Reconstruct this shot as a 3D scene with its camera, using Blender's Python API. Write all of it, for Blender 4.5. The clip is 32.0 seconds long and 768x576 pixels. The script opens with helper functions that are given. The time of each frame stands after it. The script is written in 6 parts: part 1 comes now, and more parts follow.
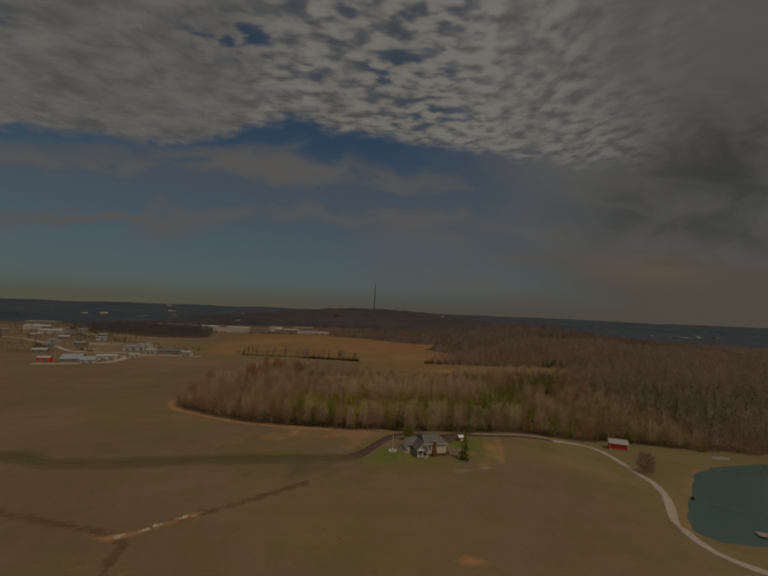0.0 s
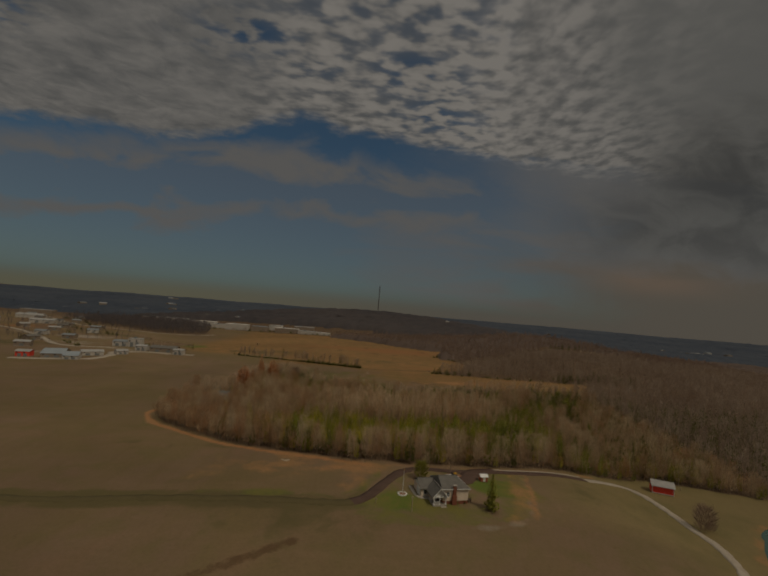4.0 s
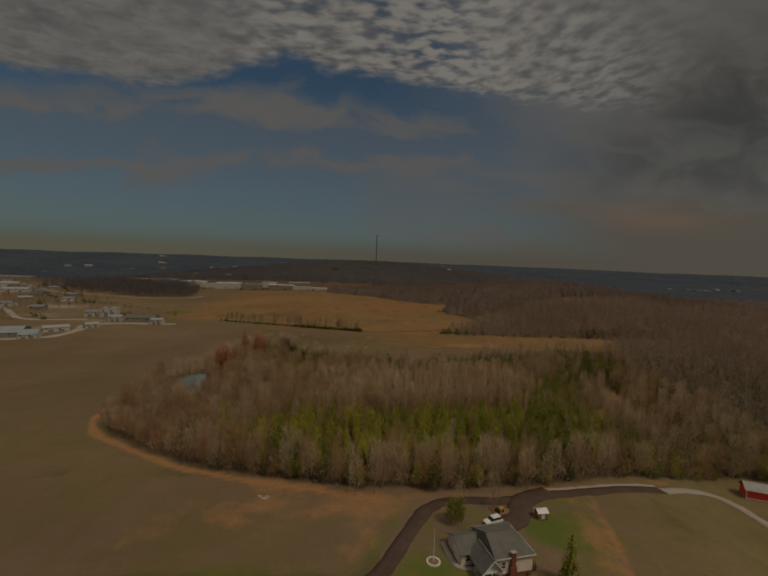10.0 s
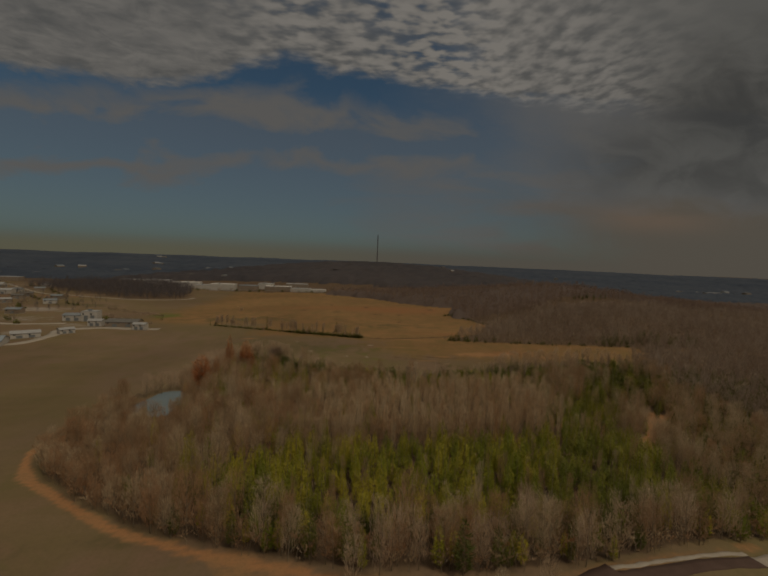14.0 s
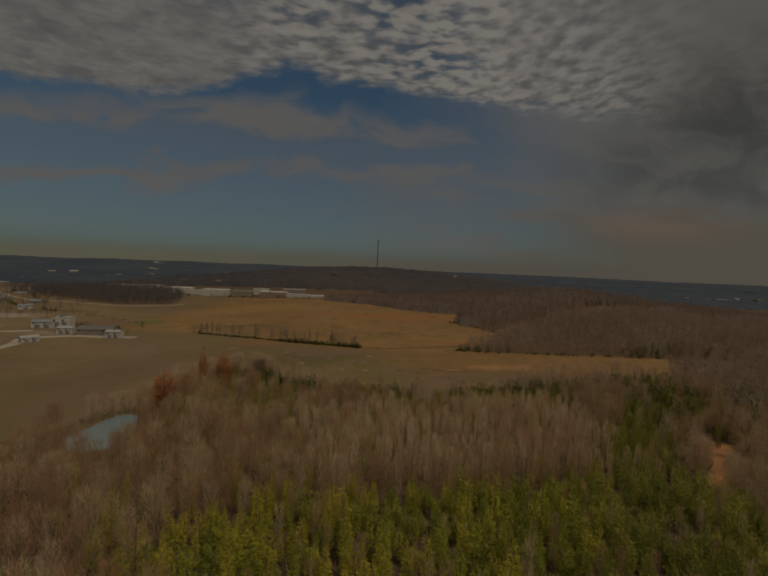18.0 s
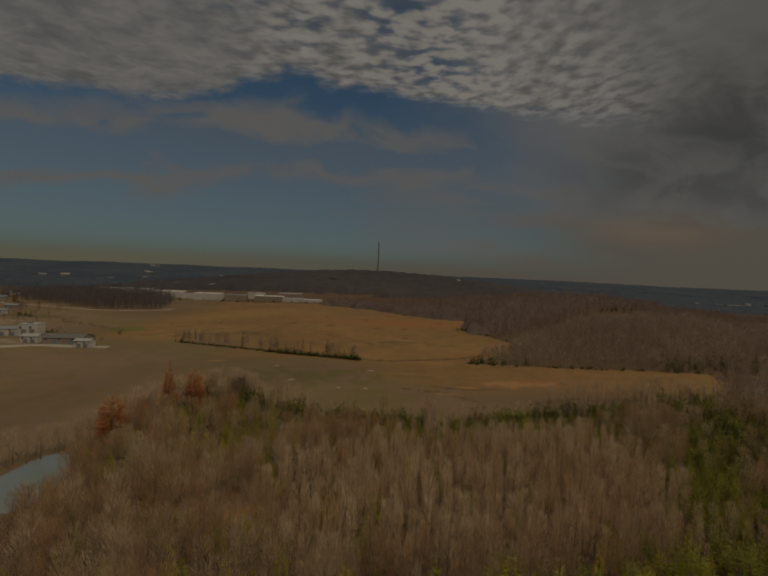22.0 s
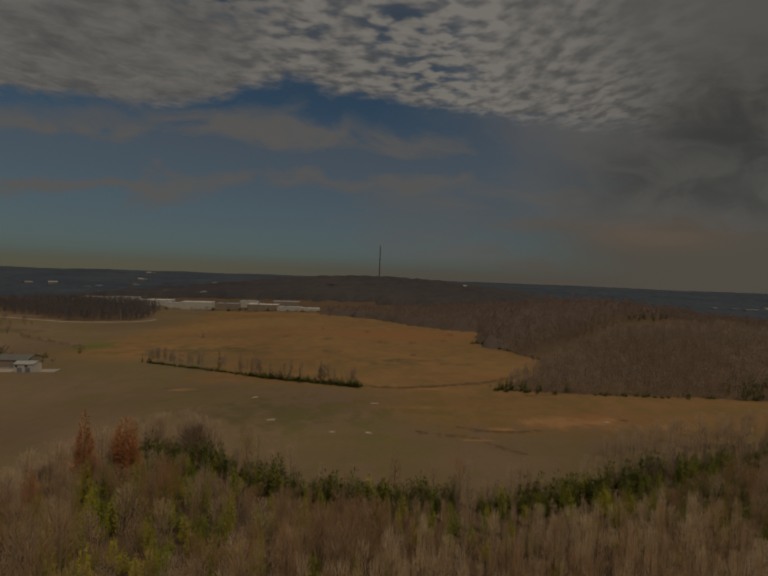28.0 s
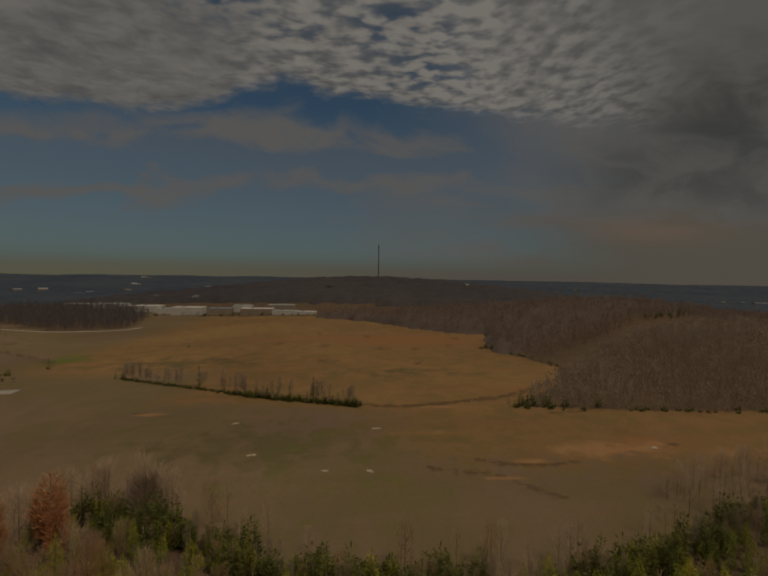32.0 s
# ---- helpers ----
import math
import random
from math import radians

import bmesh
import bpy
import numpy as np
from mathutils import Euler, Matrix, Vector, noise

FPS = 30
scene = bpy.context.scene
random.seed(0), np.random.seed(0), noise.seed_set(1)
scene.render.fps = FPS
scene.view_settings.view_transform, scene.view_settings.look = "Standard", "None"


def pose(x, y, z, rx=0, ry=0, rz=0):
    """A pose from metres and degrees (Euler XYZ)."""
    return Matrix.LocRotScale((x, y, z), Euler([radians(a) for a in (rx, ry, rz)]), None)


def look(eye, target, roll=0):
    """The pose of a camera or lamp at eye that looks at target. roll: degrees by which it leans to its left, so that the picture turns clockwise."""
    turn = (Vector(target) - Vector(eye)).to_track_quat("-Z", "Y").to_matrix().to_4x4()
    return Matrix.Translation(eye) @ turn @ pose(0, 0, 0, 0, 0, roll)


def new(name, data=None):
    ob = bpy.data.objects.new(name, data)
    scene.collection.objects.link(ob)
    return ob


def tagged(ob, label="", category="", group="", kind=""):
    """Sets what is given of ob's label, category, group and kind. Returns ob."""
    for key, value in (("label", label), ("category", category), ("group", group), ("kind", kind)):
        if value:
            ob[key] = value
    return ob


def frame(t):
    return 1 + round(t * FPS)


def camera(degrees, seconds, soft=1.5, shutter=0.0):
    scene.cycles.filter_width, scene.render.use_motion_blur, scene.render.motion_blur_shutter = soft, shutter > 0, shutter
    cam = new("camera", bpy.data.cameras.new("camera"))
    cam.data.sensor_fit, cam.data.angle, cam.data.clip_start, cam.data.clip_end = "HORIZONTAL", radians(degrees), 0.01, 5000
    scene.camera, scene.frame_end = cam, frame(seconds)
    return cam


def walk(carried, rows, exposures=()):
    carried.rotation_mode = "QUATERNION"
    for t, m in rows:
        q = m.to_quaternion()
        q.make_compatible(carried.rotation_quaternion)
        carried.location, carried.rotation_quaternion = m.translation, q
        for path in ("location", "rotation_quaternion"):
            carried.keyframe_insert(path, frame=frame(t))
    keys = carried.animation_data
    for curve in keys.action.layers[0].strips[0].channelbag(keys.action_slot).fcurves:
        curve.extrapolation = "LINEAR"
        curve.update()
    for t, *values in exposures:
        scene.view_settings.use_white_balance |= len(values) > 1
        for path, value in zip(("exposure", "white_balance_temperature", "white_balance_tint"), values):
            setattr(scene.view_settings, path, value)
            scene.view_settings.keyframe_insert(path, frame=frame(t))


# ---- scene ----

# The flight: seconds, eye, yaw to the left, pitch up and roll in degrees
cam = camera(83.40, 32.0, soft=1.9)
PATH = [
    (0, (0.00, -0.01, 57.84), -3.05, 3.10, 2.25),
    (0.5, (-0.42, 3.84, 58.21), -3.01, 3.02, 2.90),
    (1, (-0.88, 7.63, 58.63), -2.39, 3.03, 4.95),
    (1.5, (-1.33, 11.34, 59.10), -2.37, 3.00, 5.12),
    (2, (-1.73, 14.94, 59.55), -2.42, 3.10, 5.12),
    (2.5, (-2.05, 18.48, 59.92), -2.42, 3.17, 5.00),
    (3, (-2.32, 22.02, 60.24), -2.40, 3.32, 5.00),
    (3.5, (-2.51, 25.61, 60.59), -2.45, 3.24, 5.00),
    (5.5, (-2.54, 40.94, 62.93), -3.18, 3.08, 2.42),
    (6, (-2.68, 45.67, 63.79), -3.17, 1.11, 2.29),
    (6.5, (-2.78, 50.50, 64.66), -3.27, -1.16, 2.38),
    (7, (-2.83, 55.23, 65.56), -3.25, -1.59, 2.35),
    (7.5, (-2.90, 59.85, 66.46), -3.17, -2.21, 2.35),
    (8, (-2.99, 64.27, 67.19), -3.35, -3.60, 2.40),
    (8.5, (-3.03, 68.33, 67.54), -3.45, -3.95, 2.26),
    (9, (-3.03, 72.22, 67.68), -3.38, -3.94, 2.37),
    (10, (-2.87, 80.00, 67.75), -3.35, -3.74, 2.14),
    (11, (-2.90, 88.14, 67.71), -3.40, -3.69, 2.33),
    (12, (-2.97, 96.55, 67.67), -3.33, -3.64, 2.25),
    (13, (-2.96, 104.19, 66.64), -3.37, -3.41, 2.28),
    (14, (-2.87, 112.20, 66.69), -3.30, -3.59, 2.27),
    (14.5, (-2.77, 116.55, 66.36), -3.37, -3.63, 2.39),
    (16.5, (-1.81, 134.40, 63.91), -3.34, -3.11, 2.32),
    (17, (-1.62, 138.86, 63.30), -3.27, -2.98, 2.46),
    (18, (-1.31, 147.70, 62.04), -3.24, -2.64, 2.34),
    (19, (-1.16, 156.17, 60.94), -3.20, -2.51, 2.44),
    (20, (-1.07, 164.68, 60.70), -3.15, -2.26, 2.59),
    (21, (-1.06, 173.67, 60.64), -3.17, -2.30, 2.42),
    (22, (-1.11, 182.81, 60.46), -3.22, -2.08, 2.50),
    (23, (-1.13, 192.09, 60.26), -3.14, -2.33, 2.25),
    (24, (-1.21, 200.98, 59.96), -3.22, -2.07, 2.22),
    (25, (-1.26, 209.67, 59.86), -3.21, -1.78, 2.16),
    (25.5, (-1.21, 213.95, 59.91), -3.10, -1.66, 2.14),
    (27.5, (-0.95, 230.20, 60.47), -3.07, -1.43, 2.03),
    (28, (-0.96, 234.16, 60.58), -3.08, -1.36, 2.08),
    (29, (-1.04, 241.78, 60.57), -3.08, -1.08, 2.04),
    (30, (-0.99, 249.14, 60.65), -3.06, -0.97, 2.20),
    (30.5, (-0.85, 252.75, 60.75), -3.36, -1.72, 1.60),
    (31, (-0.63, 256.31, 60.94), -3.27, -1.64, 1.65),
    (32, (0.00, 263.31, 61.55), -3.20, -1.40, 0.95),
]


def aim(eye, yaw, pitch, roll):
    y, p = radians(yaw), radians(pitch)
    ahead = Vector((-math.sin(y) * math.cos(p), math.cos(y) * math.cos(p), math.sin(p)))
    return look(eye, Vector(eye) + 100 * ahead, roll)


walk(cam, [(t, aim(eye, yaw, pitch, roll)) for t, eye, yaw, pitch, roll in PATH], [(0, -1.1), (5, -1.1), (9, -1.05), (13, -1.03), (32, -1.05)])

# ---- light ----
SUN_EL, SUN_AZ = radians(56), radians(130)      # azimuth from +y towards +x
sun = new("sun", bpy.data.lights.new("sun", "SUN"))
sun.data.energy, sun.data.angle, sun.data.color = 2.0, radians(12), (1.0, 0.87, 0.65)
sun.matrix_world = look((0, 0, 300), (-300 * math.sin(SUN_AZ) * math.cos(SUN_EL), -300 * math.cos(SUN_AZ) * math.cos(SUN_EL), 300 - 300 * math.sin(SUN_EL)))


class Nodes:
    """Short hand for node trees."""

    def __init__(self, tree):
        self.tree = tree

    def add(self, kind, inputs=None, **props):
        n = self.tree.nodes.new(kind)
        for key, value in props.items():
            setattr(n, key, value)
        for key, value in (inputs or {}).items():
            self.put(n.inputs[key], value)
        return n

    def put(self, socket, value):
        if hasattr(value, "is_output"):
            self.tree.links.new(value, socket)
        else:
            socket.default_value = value

    def math(self, op, a, b=0.0, c=0.0, clamp=False):
        n = self.add("ShaderNodeMath", operation=op, use_clamp=clamp)
        for k, v in enumerate((a, b, c)):
            self.put(n.inputs[k], v)
        return n.outputs[0]

    def mix(self, f, a, b):
        n = self.add("ShaderNodeMix", data_type="RGBA", clamp_factor=True)
        for k, v in ((0, f), (6, a), (7, b)):
            self.put(n.inputs[k], v if hasattr(v, "is_output") or k == 0 else (*v, 1.0))
        return n.outputs[2]

    def ramp(self, v, lo, hi, a=0.0, b=1.0):
        n = self.add("ShaderNodeMapRange", {0: v, 1: lo, 2: hi, 3: a, 4: b}, interpolation_type="SMOOTHSTEP")
        return n.outputs[0]

    def ramp_linear(self, v, lo, hi):
        return self.add("ShaderNodeMapRange", {0: v, 1: lo, 2: hi, 3: 0.0, 4: 1.0}).outputs[0]

    def noise(self, vec, scale, detail=4.0, rough=0.55, warp=0.0):
        n = self.add("ShaderNodeTexNoise", {"Scale": scale, "Detail": detail, "Roughness": rough, "Distortion": warp})
        if vec is not None:
            self.put(n.inputs["Vector"], vec)
        return n.outputs[0]

    def scaled(self, vec, x, y, z, rz=0.0):
        n = self.add("ShaderNodeMapping", {"Vector": vec, "Scale": (x, y, z), "Rotation": (0, 0, rz)})
        return n.outputs[0]


def make_world():
    w = bpy.data.worlds.new("sky")
    scene.world = w
    w.use_nodes = True
    w.node_tree.nodes.clear()
    n = Nodes(w.node_tree)
    blue = n.add("ShaderNodeTexSky", sky_type="NISHITA", sun_disc=False, sun_elevation=SUN_EL, sun_rotation=SUN_AZ, altitude=200.0, dust_density=1.5)
    ray = n.add("ShaderNodeTexCoord").outputs["Generated"]
    xyz = n.add("ShaderNodeSeparateXYZ", {0: ray})
    x, y, z = xyz.outputs
    # the cloud deck on a flat pane ahead: u across, v up, one unit to 45 degrees
    ahead = n.math("ADD", n.math("ABSOLUTE", y), 0.03)
    u, v = n.math("DIVIDE", x, ahead), n.math("DIVIDE", n.math("MAXIMUM", z, 0.0), ahead)
    pane = n.add("ShaderNodeCombineXYZ", {0: u, 1: v, 2: 0.0}).outputs[0]

    def edge(stops):
        """A line over the sky, as v along u."""
        r = n.add("ShaderNodeValToRGB", {0: n.ramp_linear(u, -1.0, 1.0)})
        r.color_ramp.interpolation = "B_SPLINE"
        for k, (at, value) in enumerate(stops):
            e = r.color_ramp.elements[k] if k < 2 else r.color_ramp.elements.new(0.5)
            e.position, e.color = 0.5 + at / 2, (value, value, value, 1)
        return r.outputs[0]

    def band(value, line, soft_edge):
        return n.ramp(n.math("SUBTRACT", value, line), -soft_edge, soft_edge)

    # the same deck as a level sheet overhead
    vs = n.math("MAXIMUM", v, 0.10)
    sheet_co = n.add("ShaderNodeCombineXYZ", {0: n.math("DIVIDE", u, vs), 1: n.math("DIVIDE", 1.0, vs), 2: 0.0}).outputs[0]
    puff = n.noise(n.scaled(sheet_co, 9.0, 11.5, 1.0, 0.08), 1.0, 2.4, 0.5, 0.12)
    fan = n.noise(n.scaled(sheet_co, 13.0, 8.0, 1.0, 0.7), 1.0, 2.4, 0.5, 0.15)
    comb = n.noise(n.scaled(sheet_co, 5.5, 6.0, 1.0, 0.06), 1.0, 5.0, 0.6, 0.5)
    drift = n.noise(n.scaled(pane, 3.5, 6.0, 1.0, 0.2), 1.0, 4.0, 0.55, 0.4)
    streak = n.noise(n.scaled(pane, 3.0, 16.0, 1.0, 0.04), 1.0, 4.0, 0.55, 0.5)
    curl = n.noise(n.scaled(pane, 8.0, 13.0, 1.0, -0.2), 1.0, 5.0, 0.55, 0.6)
    soft_curl = n.noise(n.scaled(pane, 4.2, 9.0, 1.0, 0.1), 1.0, 4.0, 0.55, 0.5)

    def spot(cu, cv, ru, rv):
        """A round soft place on the pane, 1 at its middle."""
        du, dv = n.math("DIVIDE", n.math("SUBTRACT", u, cu), ru), n.math("DIVIDE", n.math("SUBTRACT", v, cv), rv)
        return n.math("EXPONENT", n.math("MULTIPLY", n.math("ADD", n.math("MULTIPLY", du, du), n.math("MULTIPLY", dv, dv)), -1.0))

    def most(*vals):
        out = vals[0]
        for w in vals[1:]:
            out = n.math("MAXIMUM", out, w)
        return out

    def less(value, by):
        return n.math("MULTIPLY", n.math("SUBTRACT", value, 0.5), by)

    wob = n.math("ADD", less(curl, 0.09), less(puff, 0.03))
    vw = n.math("ADD", v, wob)
    # the high rippled bank
    high = band(vw, edge(((-1.0, 0.40), (-0.8, 0.375), (-0.62, 0.352), (-0.40, 0.352), (-0.32, 0.372), (-0.27, 0.415), (-0.1, 0.43), (0.03, 0.425), (0.14, 0.40), (0.22, 0.37), (0.30, 0.33), (0.42, 0.28), (0.6, 0.30), (1.0, 0.3))), 0.022)
    middle = n.math("MULTIPLY", n.ramp(u, -0.42, -0.12), n.ramp(u, 0.36, 0.16))
    fanned = n.math("MULTIPLY", n.ramp(u, 0.10, 0.30), n.ramp(n.math("SUBTRACT", u, less(v, 0.35)), 0.90, 0.60))
    ripple = n.math("ADD", n.math("MULTIPLY", middle, n.ramp(puff, 0.30, 0.68, 0.12, 1.0)), n.math("MULTIPLY", fanned, n.ramp(n.math("ADD", n.math("MULTIPLY", fan, 0.6), n.math("MULTIPLY", puff, 0.4)), 0.34, 0.64, 0.15, 0.92)), clamp=True)
    plain = n.math("SUBTRACT", 1.0, n.math("ADD", middle, fanned, clamp=True), clamp=True)
    combed = n.math("ADD", n.math("MULTIPLY", n.ramp(comb, 0.3, 0.7), 0.42), n.math("MULTIPLY", n.ramp(n.math("ADD", n.math("MULTIPLY", curl, 0.6), n.math("MULTIPLY", puff, 0.4)), 0.36, 0.64, 0.25, 1.0), 0.36))
    light = n.math("ADD", ripple, n.math("MULTIPLY", plain, n.math("MULTIPLY", combed, 0.88)))
    gaps = most(spot(-0.30, 0.61, 0.12, 0.05), n.math("MULTIPLY", spot(0.08, 0.56, 0.12, 0.07), 0.8), n.math("MULTIPLY", spot(-0.14, 0.55, 0.1, 0.05), 0.5), n.math("MULTIPLY", spot(0.14, 0.46, 0.10, 0.05), 0.8), n.math("MULTIPLY", spot(-0.86, 0.60, 0.07, 0.05), 0.8), n.math("MULTIPLY", n.ramp(v, 0.48, 0.7), n.math("MULTIPLY", middle, 0.4)))
    holes = n.math("MULTIPLY", n.ramp(n.math("ADD", puff, less(curl, 0.35)), 0.56, 0.36), n.math("ADD", n.math("MULTIPLY", middle, 0.05), gaps, clamp=True))
    cover_high = n.math("MULTIPLY", high, n.math("SUBTRACT", 1.0, n.math("MULTIPLY", holes, 0.9)))
    # broken soft decks under the blue gap
    v2 = n.math("ADD", v, n.math("ADD", less(curl, 0.09), less(soft_curl, 0.17)))
    a_top, a_low = edge(((-1.0, 0.32), (-0.65, 0.335), (-0.5, 0.33), (-0.27, 0.375), (-0.1, 0.36), (0.1, 0.32), (0.3, 0.30), (0.45, 0.27))), edge(((-1.0, 0.25), (-0.6, 0.27), (-0.27, 0.285), (0.15, 0.29), (0.5, 0.25)))
    deck_a = n.math("MULTIPLY", n.math("MULTIPLY", band(a_top, v2, 0.035), band(v2, a_low, 0.045)), n.ramp(soft_curl, 0.30, 0.56, 0.15, 1.0))
    b_top, b_low = edge(((-1.0, 0.215), (-0.45, 0.22), (-0.36, 0.20), (-0.3, 0.24), (0.02, 0.265), (0.2, 0.265), (0.5, 0.24))), edge(((-1.0, 0.14), (-0.42, 0.14), (-0.3, 0.175), (-0.18, 0.19), (0.2, 0.19), (0.5, 0.15)))
    deck_b = n.math("MULTIPLY", n.math("MULTIPLY", band(b_top, v2, 0.035), band(v2, b_low, 0.04)), n.ramp(drift, 0.28, 0.54, 0.4, 1.0))
    deck_c = n.math("MULTIPLY", n.ramp(u, -0.25, 0.0), n.math("MULTIPLY", n.ramp(v2, 0.165, 0.145), n.ramp(streak, 0.42, 0.6)))
    thin = most(n.math("MULTIPLY", deck_a, 0.98), n.math("MULTIPLY", deck_b, 0.95), n.math("MULTIPLY", deck_c, 0.6))
    veil = n.ramp(v, 0.37, 0.28, 0.06, 0.42)
    low_deck = n.math("MULTIPLY", n.math("MULTIPLY", n.ramp(u, -0.40, 0.28), n.ramp(v2, 0.31, 0.20)), n.ramp(n.math("ADD", n.math("MULTIPLY", streak, 0.6), n.math("MULTIPLY", soft_curl, 0.4)), 0.36, 0.6, 0.55, 0.95))
    cover = most(cover_high, thin, veil, low_deck)
    # the heavy bank on the right
    right = n.math("ADD", u, n.math("MULTIPLY", wob, 1.5))
    east = n.ramp(n.math("ADD", n.math("ADD", right, less(soft_curl, 0.3)), less(v, 0.25)), -0.12, 0.58)
    cover = most(cover, n.math("MULTIPLY", east, 0.98), n.ramp(v, 0.075, 0.0, 0.0, 0.92))
    cloud = n.mix(high, DECK, n.mix(light, CLOUD_DARK, CLOUD_LIGHT))
    edge_on = n.math("SUBTRACT", right, n.math("MULTIPLY", n.math("SUBTRACT", v, 0.32), 0.55))
    heavy = n.math("MULTIPLY", n.ramp(n.math("ADD", edge_on, less(soft_curl, 0.25)), 0.42, 0.78), n.ramp(v2, 0.12, 0.22))
    cloud = n.mix(n.math("MULTIPLY", heavy, n.ramp(soft_curl, 0.3, 0.7, 0.95, 0.7)), cloud, n.mix(n.ramp(n.math("ADD", n.math("MULTIPLY", curl, 0.7), n.math("MULTIPLY", drift, 0.3)), 0.36, 0.64), tuple(0.7 * k for k in CLOUD_MURK), tuple(1.22 * k for k in CLOUD_MURK)))
    cloud = n.mix(n.math("MULTIPLY", most(spot(0.86, 0.37, 0.20, 0.10), n.math("MULTIPLY", spot(0.62, 0.25, 0.2, 0.06), 0.5)), n.ramp(curl, 0.3, 0.65, 1.0, 0.55)), cloud, CLOUD_HEAVY)
    cloud = n.mix(n.math("MULTIPLY", n.math("MULTIPLY", n.ramp(u, 0.42, 0.62), n.ramp(v2, 0.44, 0.60)), n.ramp(curl, 0.3, 0.7, 0.9, 0.6)), cloud, CLOUD_GREY)
    brown = n.math("MULTIPLY", n.ramp(right, 0.15, 0.6), n.ramp(v2, 0.19, 0.12))
    cloud = n.mix(brown, cloud, HAZE_RIGHT)
    blush = n.math("MULTIPLY", most(spot(0.66, 0.118, 0.17, 0.028), n.math("MULTIPLY", spot(0.35, 0.13, 0.12, 0.02), 0.5)), n.ramp(streak, 0.32, 0.55, 0.45, 1.0))
    cloud = n.mix(n.math("MULTIPLY", blush, 0.9), cloud, BLUSH)
    low_tint = n.mix(n.ramp(u, -0.6, 0.35), HAZE_LEFT, HAZE_RIGHT)
    cloud = n.mix(n.ramp(v, 0.06, 0.008), cloud, low_tint)
    # an overcast sky is brightest overhead
    glow = n.ramp(z, 0.62, 0.95, 1.0, ZENITH)
    cloud = n.add("ShaderNodeVectorMath", {0: cloud, "Scale": glow}, operation="SCALE").outputs[0]
    clear = n.add("ShaderNodeMix", {0: 1.0, 6: blue.outputs[0], 7: (*BLUE, 1)}, data_type="RGBA", blend_type="MULTIPLY").outputs[2]
    tint = n.mix(cover, clear, cloud)
    bg = n.add("ShaderNodeBackground", {"Color": tint, "Strength": 0.1})
    n.add("ShaderNodeOutputWorld", {"Surface": bg.outputs[0]})


CLOUD_LIGHT, CLOUD_DARK, CLOUD_MURK, CLOUD_HEAVY, CLOUD_GREY = (3.5, 3.24, 2.9), (1.32, 1.33, 1.29), (1.40, 1.36, 1.22), (0.88, 0.87, 0.83), (1.85, 1.8, 1.65)
DECK, BLUSH, HAZE_LEFT, HAZE_RIGHT, BLUE, ZENITH = (1.93, 1.86, 1.76), (2.25, 1.66, 1.2), (1.9, 1.77, 1.15), (1.62, 1.41, 1.12), (0.33, 0.475, 0.50), 3.5
make_world()


# ---- the lie of the land ----
def ss(a, b, x):
    t = np.clip((np.asarray(x, float) - a) / (b - a), 0, 1)
    return t * t * (3 - 2 * t)


def gs(x, y, cx, cy, rx, ry):
    return np.exp(-(((x - cx) / rx) ** 2) - ((y - cy) / ry) ** 2)


# shorelines of the farm pond and of the small water in the wood, and their levels
POND = [(104, 129), (108, 123), (122, 121), (150, 117), (185, 119), (215, 135), (222, 165), (205, 187), (188, 190), (168, 187), (154, 183), (143, 177), (131, 163), (119, 150), (109, 138)]
POOL = [(-95, 291), (-87, 281), (-77, 284), (-76, 293), (-79, 303), (-84, 314), (-91, 312), (-93, 302)]
POND_Z, POOL_Z = -5.3, 2.3


def H(x, y):
    """The height of the ground."""
    x, y = np.asarray(x, float), np.asarray(y, float)
    h = 5.5 * gs(x, y, 20, 172, 75, 48)
    h = h - 5.5 * ss(72, 125, x) * (1 - ss(250, 420, y))
    h = h - 1.5 * (1 - ss(95, 140, y)) * ss(-400, -100, x) * (1 - ss(40, 80, x))
    h = h + 3 * gs(x, y, -60, 260, 90, 90)
    h = h + 5 * ss(300, 450, y) * ss(-170, -20, x) * (1 - ss(700, 1000, y))
    h = h + 18 * gs(x, y, 250, 530, 98, 72)
    h = h + 26 * gs(x, y, 300, 765, 165, 120)
    h = h + 53 * gs(x, y, 40, 1185, 430, 190)
    h = h + 44 * ss(1100, 2700, y) * (1 - 0.25 * ss(300, 2500, np.abs(x)))
    far = ss(900, 1800, y)
    h = h + far * 3.2 * (np.sin(x / 210 + 1.3) * np.sin(y / 330) + 0.6 * np.sin(x / 83 + y / 140))
    for shore, level in ((POND, POND_Z), (POOL, POOL_Z)):
        d = near(x, y, shore + shore[:1]) * np.where(inside(x, y, shore), 1, -1)
        w = ss(-10, 0, d)
        h = (1 - w) * h + w * (level - 1.6 * ss(0, 6, d))
    return h


def inside(x, y, poly):
    """Which points lie in a polygon."""
    x, y = np.asarray(x, float), np.asarray(y, float)
    hit = np.zeros(x.shape, bool)
    for (ax, ay), (bx, by) in zip(poly, poly[1:] + poly[:1]):
        if ay != by:
            hit ^= ((ay > y) != (by > y)) & (x < (bx - ax) * (y - ay) / (by - ay) + ax)
    return hit


